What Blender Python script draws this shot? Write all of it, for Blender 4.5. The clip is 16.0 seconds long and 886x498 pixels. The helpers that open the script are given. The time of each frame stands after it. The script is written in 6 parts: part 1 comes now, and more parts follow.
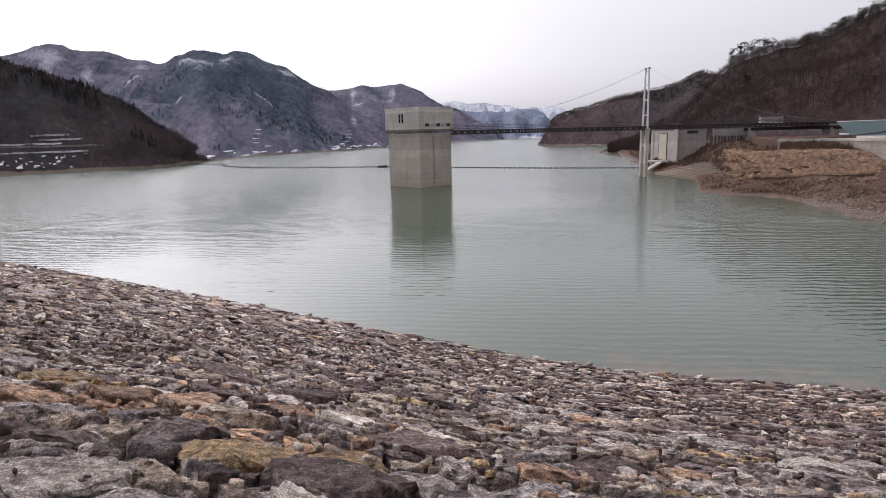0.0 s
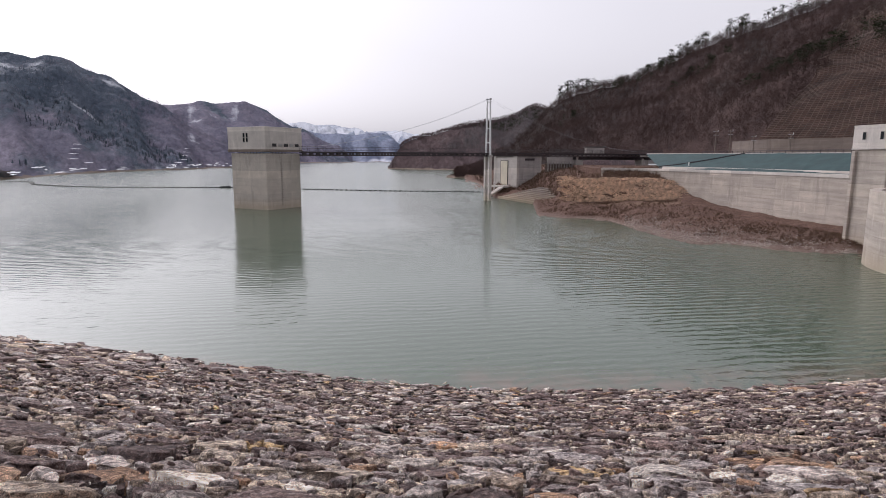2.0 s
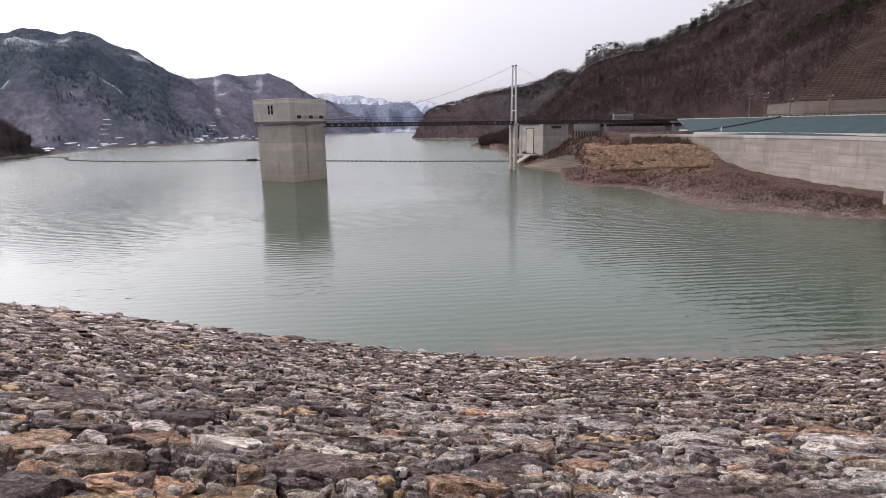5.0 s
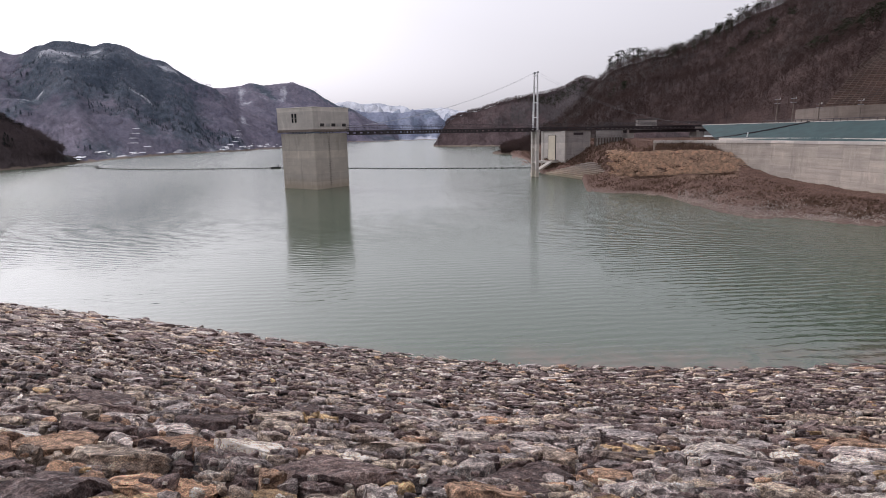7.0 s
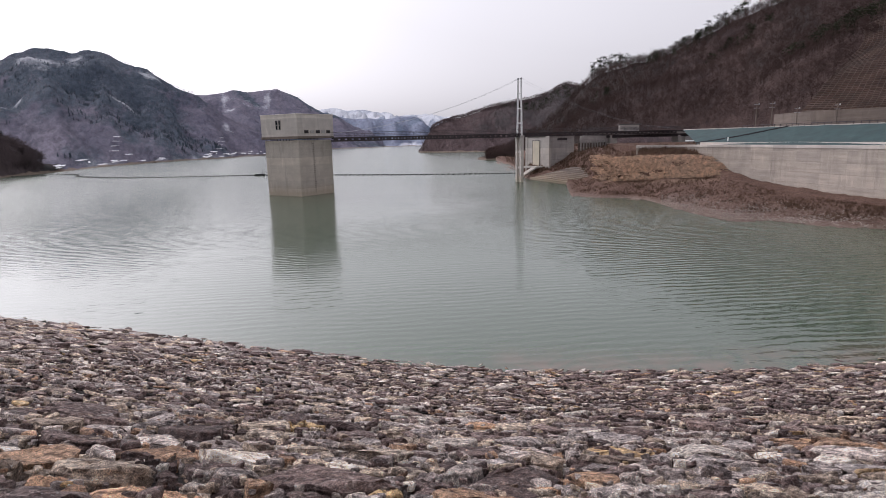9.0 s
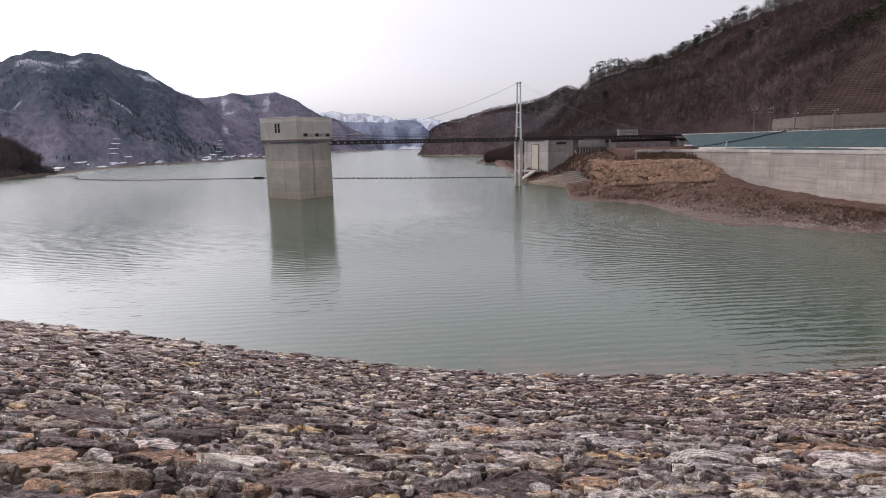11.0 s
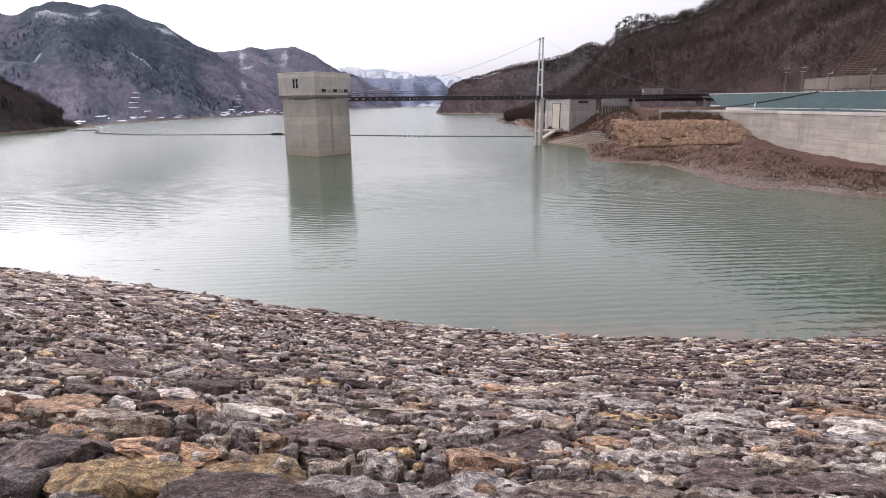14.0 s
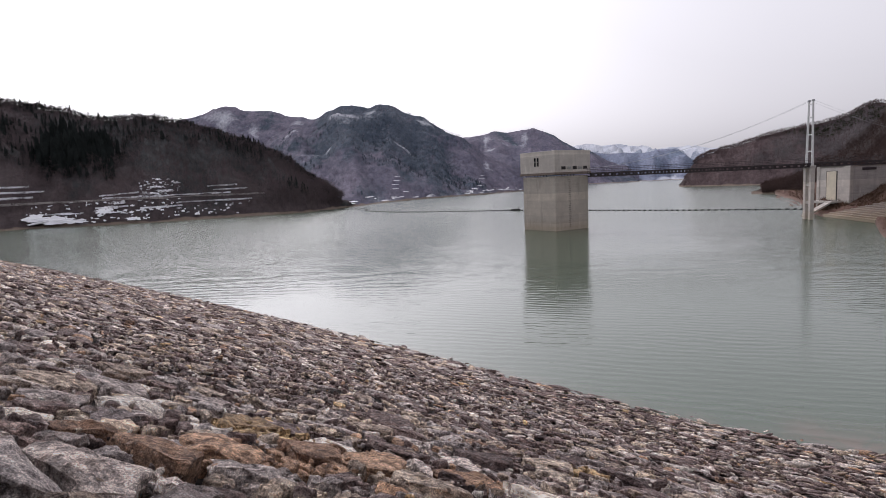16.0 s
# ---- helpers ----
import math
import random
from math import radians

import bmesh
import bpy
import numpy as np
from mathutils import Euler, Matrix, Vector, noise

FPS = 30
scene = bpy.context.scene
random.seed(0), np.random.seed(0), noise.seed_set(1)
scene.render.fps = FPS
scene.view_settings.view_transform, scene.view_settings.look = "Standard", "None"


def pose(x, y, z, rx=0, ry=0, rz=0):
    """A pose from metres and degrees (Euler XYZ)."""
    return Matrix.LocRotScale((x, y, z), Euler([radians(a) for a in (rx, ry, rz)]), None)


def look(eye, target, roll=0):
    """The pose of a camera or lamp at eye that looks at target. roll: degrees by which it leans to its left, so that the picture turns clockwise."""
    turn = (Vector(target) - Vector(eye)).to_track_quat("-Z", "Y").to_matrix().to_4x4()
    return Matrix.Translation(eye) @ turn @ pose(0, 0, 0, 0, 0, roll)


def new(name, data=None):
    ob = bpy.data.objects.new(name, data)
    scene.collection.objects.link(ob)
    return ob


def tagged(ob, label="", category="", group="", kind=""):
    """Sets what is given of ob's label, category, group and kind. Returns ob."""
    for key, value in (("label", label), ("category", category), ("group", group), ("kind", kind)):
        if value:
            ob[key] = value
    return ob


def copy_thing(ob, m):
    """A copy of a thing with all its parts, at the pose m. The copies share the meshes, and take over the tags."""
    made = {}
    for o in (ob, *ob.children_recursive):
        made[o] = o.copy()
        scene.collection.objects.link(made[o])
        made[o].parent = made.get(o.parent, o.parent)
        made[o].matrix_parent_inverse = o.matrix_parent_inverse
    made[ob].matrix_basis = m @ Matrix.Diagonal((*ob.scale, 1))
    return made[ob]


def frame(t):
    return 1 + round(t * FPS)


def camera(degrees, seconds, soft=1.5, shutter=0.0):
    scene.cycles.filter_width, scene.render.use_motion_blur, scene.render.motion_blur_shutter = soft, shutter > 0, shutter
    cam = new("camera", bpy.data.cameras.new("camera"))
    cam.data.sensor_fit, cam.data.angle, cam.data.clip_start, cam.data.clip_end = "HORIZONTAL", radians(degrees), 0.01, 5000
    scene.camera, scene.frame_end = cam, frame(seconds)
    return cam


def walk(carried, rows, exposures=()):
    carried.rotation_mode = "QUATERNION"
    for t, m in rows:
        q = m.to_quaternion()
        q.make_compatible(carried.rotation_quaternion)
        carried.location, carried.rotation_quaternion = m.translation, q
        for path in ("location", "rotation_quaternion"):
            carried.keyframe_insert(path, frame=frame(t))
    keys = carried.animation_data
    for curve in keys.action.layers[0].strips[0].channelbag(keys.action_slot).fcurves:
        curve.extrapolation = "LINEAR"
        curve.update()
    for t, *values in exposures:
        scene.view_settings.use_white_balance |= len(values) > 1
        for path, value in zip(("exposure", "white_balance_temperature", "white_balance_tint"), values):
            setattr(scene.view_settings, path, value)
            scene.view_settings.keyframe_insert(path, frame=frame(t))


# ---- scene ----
cam = camera(75.3, 16.0, soft=0.9)
PATH = [
    (0, (0.241, -0.341, 11.046), (0.238, 1.621, 10.657), -1.4),
    (0.5, (0.104, -0.128, 11.057), (0.547, 1.79, 10.699), -1.7),
    (1, (0.059, 0.038, 11.061), (0.673, 1.903, 10.678), -1.0),
    (1.5, (0.104, 0.054, 11.056), (0.689, 1.941, 10.749), -0.3),
    (2, (0.146, 0.059, 11.05), (0.653, 1.967, 10.732), 0.2),
    (2.5, (0.205, 0.025, 11.047), (1.111, 1.766, 10.664), 1.9),
    (3, (0.204, -0.018, 11.056), (1.316, 1.587, 10.624), 1.1),
    (3.5, (0.143, -0.015, 11.061), (1.152, 1.655, 10.623), -0.1),
    (4, (0.109, 0.046, 11.041), (0.813, 1.864, 10.597), -1.5),
    (4.5, (0.099, 0.084, 11.033), (0.583, 1.976, 10.602), -0.5),
    (7, (0.102, 0.082, 11.022), (0.447, 2.012, 10.628), -1.1),
    (7.5, (0.1, 0.078, 11.027), (0.469, 2.006, 10.644), -1.0),
    (8, (0.099, 0.066, 11.029), (0.467, 1.997, 10.66), -1.6),
    (8.5, (0.106, 0.07, 11.03), (0.494, 1.995, 10.653), -1.6),
    (11, (0.1, 0.073, 11.032), (0.499, 1.998, 10.669), -1.2),
    (11.5, (0.109, 0.059, 11.035), (0.51, 1.983, 10.666), -1.2),
    (12, (0.136, 0.034, 11.005), (0.682, 1.903, 10.549), -1.1),
    (12.5, (0.158, 0.047, 10.961), (0.781, 1.828, 10.298), -1.2),
    (13, (0.17, 0.062, 10.949), (0.797, 1.814, 10.216), -1.3),
    (13.5, (0.164, 0.082, 10.96), (0.78, 1.858, 10.276), -0.9),
    (14, (0.115, 0.132, 11.005), (0.448, 2.04, 10.505), -0.6),
    (14.5, (0.03, 0.133, 11.039), (0.098, 2.093, 10.644), -0.2),
    (15, (-0.209, 0.112, 11.068), (-0.22, 2.093, 10.789), 0.3),
    (15.5, (-0.435, 0.151, 11.071), (-0.584, 2.129, 10.817), 0.2),
    (16, (-0.642, 0.316, 11.055), (-1.089, 2.253, 10.829), -2.5),
]
walk(cam, [(t, look(eye, target, roll)) for t, eye, target, roll in PATH], [(0, -0.3, 6250, 17), (0.8, -0.3, 6250, 17), (2.2, -0.28, 6250, 17), (3.0, -0.15, 6250, 17), (3.4, 0.02, 6250, 17), (4.0, 0.02, 6250, 17), (4.6, -0.1, 6250, 17), (7.0, -0.32, 6250, 17), (12.0, -0.32, 6250, 17), (12.6, -0.06, 6250, 17), (13.8, 0.12, 6250, 17), (14.5, -0.12, 6250, 17), (15.2, -0.3, 6250, 17), (16, -0.45, 6250, 17)])

# ---- light: bright overcast sky, soft sun from the left ----
SUN_EL, SUN_AZ = 38.0, -35.0
world = bpy.data.worlds.new("overcast")
scene.world = world
world.use_nodes = True
wn, wl = world.node_tree.nodes, world.node_tree.links
wn.clear()
w_out = wn.new("ShaderNodeOutputWorld")
w_sky = wn.new("ShaderNodeTexSky")
w_sky.sky_type = "NISHITA"
w_sky.sun_disc = False
w_sky.sun_elevation, w_sky.sun_rotation = radians(SUN_EL), radians(SUN_AZ)
w_sky.air_density, w_sky.dust_density, w_sky.ozone_density = 1.0, 6.0, 1.0
w_grey = wn.new("ShaderNodeHueSaturation")
w_grey.inputs["Saturation"].default_value = 0.12
w_bg1 = wn.new("ShaderNodeBackground")
w_bg1.inputs["Strength"].default_value = 0.115
w_bg2 = wn.new("ShaderNodeBackground")
w_bg2.inputs["Strength"].default_value = 0.575
w_co = wn.new("ShaderNodeTexCoord")
w_noise = wn.new("ShaderNodeTexNoise")
w_noise.inputs["Scale"].default_value = 1.6
w_noise.inputs["Detail"].default_value = 4.0
w_ramp = wn.new("ShaderNodeValToRGB")
w_ramp.color_ramp.elements[0].position, w_ramp.color_ramp.elements[0].color = 0.3, (0.90, 0.885, 0.915, 1)
w_ramp.color_ramp.elements[1].position, w_ramp.color_ramp.elements[1].color = 0.7, (1.0, 0.985, 1.0, 1)
w_add = wn.new("ShaderNodeAddShader")
wl.new(w_sky.outputs[0], w_grey.inputs["Color"])
wl.new(w_grey.outputs[0], w_bg1.inputs["Color"])
wl.new(w_co.outputs["Generated"], w_noise.inputs["Vector"])
wl.new(w_noise.outputs["Fac"], w_ramp.inputs["Fac"])
wl.new(w_ramp.outputs[0], w_bg2.inputs["Color"])
wl.new(w_bg1.outputs[0], w_add.inputs[0])
wl.new(w_bg2.outputs[0], w_add.inputs[1])
wl.new(w_add.outputs[0], w_out.inputs["Surface"])

sun = new("sun", bpy.data.lights.new("sun", "SUN"))
sun.data.energy, sun.data.angle, sun.data.color = 0.6, radians(24), (1.0, 0.96, 0.92)
sun_dir = Vector((math.sin(radians(SUN_AZ)) * math.cos(radians(SUN_EL)), math.cos(radians(SUN_AZ)) * math.cos(radians(SUN_EL)), math.sin(radians(SUN_EL))))
sun.matrix_world = look(sun_dir * 200, (0, 0, 0))


# ---- materials ----
class Mat:
    """A node material with a few shorthands."""

    def __init__(self, name, rough=0.8, metal=0.0):
        self.m = bpy.data.materials.new(name)
        self.m.use_nodes = True
        self.n, self.l = self.m.node_tree.nodes, self.m.node_tree.links
        self.b = self.n["Principled BSDF"]
        self.b.inputs["Roughness"].default_value = rough
        self.b.inputs["Metallic"].default_value = metal
        if rough >= 0.95:
            self.b.inputs["Specular IOR Level"].default_value = 0.12
        self.geo = self.n.new("ShaderNodeNewGeometry")
        self.pos = self.geo.outputs["Position"]

    def scaled(self, sx, sy, sz, rz=0.0, vec=None):
        mp = self.n.new("ShaderNodeMapping")
        mp.inputs["Scale"].default_value = (sx, sy, sz)
        mp.inputs["Rotation"].default_value = (0, 0, radians(rz))
        self.l.new(vec or self.pos, mp.inputs["Vector"])
        return mp.outputs[0]

    def noise(self, scale, detail=4.0, rough=0.55, vec=None, distort=0.0):
        t = self.n.new("ShaderNodeTexNoise")
        for key, value in (("Scale", scale), ("Detail", detail), ("Roughness", rough), ("Distortion", distort)):
            t.inputs[key].default_value = value
        self.l.new(vec or self.pos, t.inputs["Vector"])
        return t.outputs["Fac"]

    def ramp(self, fac, *stops):
        r = self.n.new("ShaderNodeValToRGB")
        els = r.color_ramp.elements
        while len(els) < len(stops):
            els.new(0.5)
        for el, (p, c) in zip(els, stops):
            el.position = p
            el.color = (*c, 1) if len(c) == 3 else c
        self.l.new(fac, r.inputs["Fac"])
        return r.outputs["Color"]

    def grey(self, fac, a, b, lo=0.0, hi=1.0):
        r = self.n.new("ShaderNodeMapRange")
        for key, value in (("From Min", a), ("From Max", b), ("To Min", lo), ("To Max", hi)):
            r.inputs[key].default_value = value
        self.l.new(fac, r.inputs["Value"])
        return r.outputs[0]

    def math(self, op, a, b):
        t = self.n.new("ShaderNodeMath")
        t.operation = op
        for socket, value in zip(t.inputs, (a, b)):
            if isinstance(value, (int, float)):
                socket.default_value = value
            else:
                self.l.new(value, socket)
        return t.outputs[0]

    def mix(self, fac, a, b, mode="MIX"):
        t = self.n.new("ShaderNodeMix")
        t.data_type, t.blend_type = "RGBA", mode
        for socket, value in ((t.inputs[0], fac), (t.inputs[6], a), (t.inputs[7], b)):
            if isinstance(value, (int, float)):
                socket.default_value = value
            elif isinstance(value, tuple):
                socket.default_value = (*value, 1)
            else:
                self.l.new(value, socket)
        return t.outputs[2]

    def attr(self, name):
        t = self.n.new("ShaderNodeAttribute")
        t.attribute_name = name
        return t.outputs["Fac"]

    def rnd(self):
        o = self.n.new("ShaderNodeObjectInfo")
        s = self.math("ADD", o.outputs["Random"], self.geo.outputs["Random Per Island"])
        return self.math("FRACT", s, 0.0)

    def bump(self, fac, strength, distance):
        t = self.n.new("ShaderNodeBump")
        t.inputs["Strength"].default_value, t.inputs["Distance"].default_value = strength, distance
        self.l.new(fac, t.inputs["Height"])
        self.l.new(t.outputs[0], self.b.inputs["Normal"])

    def colour(self, c):
        if isinstance(c, tuple):
            self.b.inputs["Base Color"].default_value = (*c, 1)
        else:
            self.l.new(c, self.b.inputs["Base Color"])
        return self.m


def plain(name, c, rough=0.6, metal=0.0, vary=0.15, scale=3.0):
    m = Mat(name, rough, metal)
    f = m.noise(scale, 5)
    lo, hi = tuple(v * (1 - vary) for v in c), tuple(min(1, v * (1 + vary)) for v in c)
    return m.colour(m.ramp(f, (0.3, lo), (0.7, hi)))


def rock_material(name, dark, light, spots, rust=0.0, crust=1.0):
    """Split granite and slate: soft bedding bands, dark crusts, pale lichen specks and a coarse grain."""
    m = Mat(name, 0.88)
    r = m.rnd()
    shift = m.n.new("ShaderNodeVectorMath")
    shift.operation = "ADD"
    m.l.new(m.pos, shift.inputs[0])
    m.l.new(m.math("MULTIPLY", r, 40.0), shift.inputs[1])
    own = shift.outputs[0]
    blotch = m.noise(4.0, 6, 0.65, own, 0.3)
    band = m.noise(5.0, 7, 0.62, m.scaled(1.0, 1.9, 2.8, 18, own), 0.8)
    grain = m.noise(85.0, 4, 0.8, own)
    mottle = m.noise(10.0, 9, 0.72, own, 0.35)
    c = m.ramp(m.grey(band, 0.36, 0.64), (0.0, tuple(v * 0.68 for v in dark)), (0.4, light), (0.65, light), (1.0, spots))
    c = m.mix(m.grey(blotch, 0.53, 0.60, 0, 0.85 * crust), c, tuple(v * 0.68 for v in dark))
    tone = m.ramp(r, (0.0, (0.50, 0.46, 0.47)), (0.3, (0.88, 0.84, 0.82)), (0.6, (1.0, 1.0, 1.01)), (0.85, (1.25, 1.21, 1.17)), (1.0, (1.55, 1.50, 1.43)))
    c = m.mix(1.0, c, tone, "MULTIPLY")
    c = m.mix(1.0, c, m.ramp(mottle, (0.40, (0.42, 0.38, 0.38)), (0.48, (0.92, 0.89, 0.87)), (0.54, (1.2, 1.18, 1.15)), (0.63, (1.75, 1.72, 1.66))), "MULTIPLY")
    c = m.mix(1.0, c, m.ramp(grain, (0.38, (0.40, 0.39, 0.40)), (0.5, (1, 1, 1)), (0.62, (1.85, 1.83, 1.8))), "MULTIPLY")
    # pale lichen specks
    c = m.mix(m.math("MULTIPLY", m.grey(m.noise(26.0, 6, 0.75, own), 0.575, 0.63, 0, 0.75), m.grey(m.noise(3.0, 4, 0.6, own), 0.42, 0.58)), c, tuple(min(0.85, 0.55 * v + 0.30) for v in spots))
    if rust:
        stain = m.noise(3.4, 4, 0.6)
        c = m.mix(m.grey(stain, 0.56, 0.68, 0, rust), c, (0.34, 0.185, 0.095))
    h = m.math("ADD", m.math("MULTIPLY", band, 0.8), m.math("ADD", m.math("MULTIPLY", m.noise(30, 7, 0.75, own), 0.7), m.math("MULTIPLY", mottle, 0.7)))
    m.bump(h, 1.0, 0.085)
    return m.colour(c)


ROCKS = [
    rock_material("rock_grey", (0.211, 0.184, 0.180), (0.495, 0.441, 0.427), (0.765, 0.711, 0.679), 0.2),
    rock_material("rock_pale", (0.478, 0.428, 0.386), (0.754, 0.695, 0.635), (0.828, 0.828, 0.810), 0.1, 0.4),
    rock_material("rock_dark", (0.104, 0.064, 0.062), (0.208, 0.152, 0.144), (0.400, 0.336, 0.320), 0.1),
    rock_material("rock_ochre", (0.370, 0.245, 0.125), (0.625, 0.450, 0.245), (0.780, 0.635, 0.410), 0.3, 0.6),
    rock_material("rock_rust", (0.250, 0.145, 0.098), (0.515, 0.335, 0.222), (0.699, 0.488, 0.350), 0.35, 0.8),
    rock_material("rock_warm", (0.277, 0.216, 0.174), (0.554, 0.462, 0.378), (0.774, 0.686, 0.581), 0.3),
]


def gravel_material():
    # gravel coloured near black, so the stone gaps have their shade painted in
    m = Mat("shade_darkened_gravel", 0.95)
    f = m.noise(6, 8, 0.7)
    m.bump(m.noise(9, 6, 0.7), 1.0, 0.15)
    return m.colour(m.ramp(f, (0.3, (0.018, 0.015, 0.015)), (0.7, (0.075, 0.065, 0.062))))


def concrete_material(name, base, stain=0.5, lift=1.6, tide=1.2, bands=1.0):
    """Weathered concrete cast in level lifts and panels, with rain streaks and a silt mark near the water."""
    m = Mat(name, 0.85)
    big = m.noise(0.35, 5, 0.6)
    level = m.noise(1.0, 5, 0.6, m.scaled(0.16, 0.16, 2.2))
    streak = m.noise(1.0, 5, 0.6, m.scaled(0.7, 0.7, 0.13), 0.3)
    drip = m.noise(1.0, 4, 0.55, m.scaled(1.6, 1.6, 0.35), 0.4)
    fine = m.noise(9, 6, 0.75)
    c = m.ramp(big, (0.3, tuple(v * 0.86 for v in base)), (0.7, tuple(v * 1.12 for v in base)))
    c = m.mix(m.grey(level, 0.50, 0.70, 0, 0.6 * bands), c, tuple(v * 0.66 for v in base))
    c = m.mix(m.grey(level, 0.46, 0.32, 0, 0.45 * bands), c, tuple(min(0.8, v * 1.38) for v in base))
    c = m.mix(m.grey(streak, 0.53, 0.70, 0, stain), c, tuple(v * 0.52 for v in base))
    c = m.mix(m.grey(drip, 0.58, 0.74, 0, 0.4), c, tuple(min(0.8, v * 1.45) for v in base))
    c = m.mix(1.0, c, m.ramp(fine, (0.3, (0.86, 0.86, 0.86)), (0.7, (1.12, 1.12, 1.12))), "MULTIPLY")
    sep = m.n.new("ShaderNodeSeparateXYZ")
    m.l.new(m.pos, sep.inputs[0])
    z = sep.outputs["Z"]
    cell = m.math("FRACT", m.math("DIVIDE", z, lift), 0.0)
    broken = m.grey(m.noise(0.8, 4, 0.6), 0.35, 0.6)
    joint = m.math("MULTIPLY", m.math("LESS_THAN", cell, 0.055), broken)
    run = m.math("DIVIDE", m.attr("run"), 4.6)
    across = m.math("LESS_THAN", m.math("ABSOLUTE", m.math("SUBTRACT", m.math("FRACT", run, 0.0), 0.5), 0.0), 0.009)
    joint = m.math("MAXIMUM", joint, m.math("MULTIPLY", across, m.grey(m.noise(0.5, 4, 0.6), 0.4, 0.6, 0.0, 0.7)))
    c = m.mix(m.math("MULTIPLY", joint, 0.42 * bands), c, tuple(v * 0.42 for v in base))
    row = m.n.new("ShaderNodeTexWhiteNoise")
    row.noise_dimensions = "2D"
    spot = m.n.new("ShaderNodeCombineXYZ")
    m.l.new(m.math("FLOOR", m.math("ADD", run, 0.5), 0.0), spot.inputs[0])
    m.l.new(m.math("FLOOR", m.math("DIVIDE", z, lift), 0.0), spot.inputs[1])
    m.l.new(spot.outputs[0], row.inputs["Vector"])
    c = m.mix(1.0, c, m.ramp(row.outputs["Value"], (0.0, (0.87, 0.87, 0.88)), (0.9, (1.06, 1.05, 1.04)), (1.0, (1.22, 1.21, 1.20))), "MULTIPLY")
    # tide mark: silt on what the reservoir wets
    wet = m.math("ADD", z, m.math("MULTIPLY", m.noise(0.8, 4), 1.2))
    c = m.mix(m.grey(wet, tide, tide + 2.0, 0.5, 0.0), c, (0.36, 0.28, 0.19))
    m.bump(fine, 0.3, 0.03)
    return m.colour(c)


CONCRETE = concrete_material("concrete", (0.427, 0.374, 0.326))
CONCRETE_OLD = concrete_material("old_concrete", (0.20, 0.16, 0.135), 0.6)
CONCRETE_PALE = concrete_material("concrete_pale", (0.560, 0.515, 0.475), 0.25, bands=0.3)
CONCRETE_TOWER = concrete_material("tower_concrete", (0.52, 0.465, 0.405), 0.6, bands=0.3)
CONCRETE_GREY = concrete_material("concrete_grey", (0.45, 0.415, 0.39), 0.4)


def water_material():
    m = Mat("reservoir_water", 0.09)
    m.b.inputs["IOR"].default_value = 1.62
    soft = m.noise(0.03, 4)
    c = m.ramp(soft, (0.3, (0.052, 0.081, 0.050)), (0.7, (0.068, 0.100, 0.066)))
    shallow = m.math("MULTIPLY", m.attr("shallow"), m.grey(m.noise(0.55, 5, 0.65, None, 0.5), 0.35, 0.6))
    c = m.mix(shallow, c, (0.17, 0.115, 0.088))
    # small wind waves: long faces lean towards the dam, backs are short
    wave = m.n.new("ShaderNodeTexWave")
    wave.wave_type, wave.bands_direction, wave.wave_profile = "BANDS", "Y", "SIN"
    for key, value in (("Scale", 0.36), ("Distortion", 5.5), ("Detail", 2.0), ("Detail Scale", 0.55), ("Detail Roughness", 0.5)):
        wave.inputs[key].default_value = value
    m.l.new(m.scaled(0.8, 1.0, 1.0, 8), wave.inputs["Vector"])
    w2 = m.noise(1.0, 2, 0.5, m.scaled(0.70, 1.6, 1, -6), 0.4)
    w3 = m.noise(1.0, 3, 0.6, m.scaled(2.2, 4.4, 1, 4))
    # the wind leaves a calm lane in the middle of the reservoir
    sep = m.n.new("ShaderNodeSeparateXYZ")
    m.l.new(m.pos, sep.inputs[0])
    lane = m.math("ABSOLUTE", m.math("ADD", sep.outputs["X"], 6.0), 0.0)
    # farther out the same ripples are too fine to tell apart and only scatter the sky
    m.l.new(m.grey(sep.outputs["Y"], 35.0, 150.0, 0.09, 0.19), m.b.inputs["Roughness"])
    gust = m.math("ADD", m.grey(lane, 24.0, 48.0, 0.22, 0.95), m.grey(m.noise(1.0, 4, 0.55, m.scaled(0.02, 0.035, 1, 20)), 0.35, 0.65, -0.10, 0.20))
    h = m.math("ADD", m.math("MULTIPLY", wave.outputs["Fac"], 0.024), m.math("ADD", m.math("MULTIPLY", w2, 0.085), m.math("MULTIPLY", w3, 0.020)))
    m.bump(m.math("MULTIPLY", h, gust), 1.0, 1.0)
    return m.colour(c)


WATER = water_material()


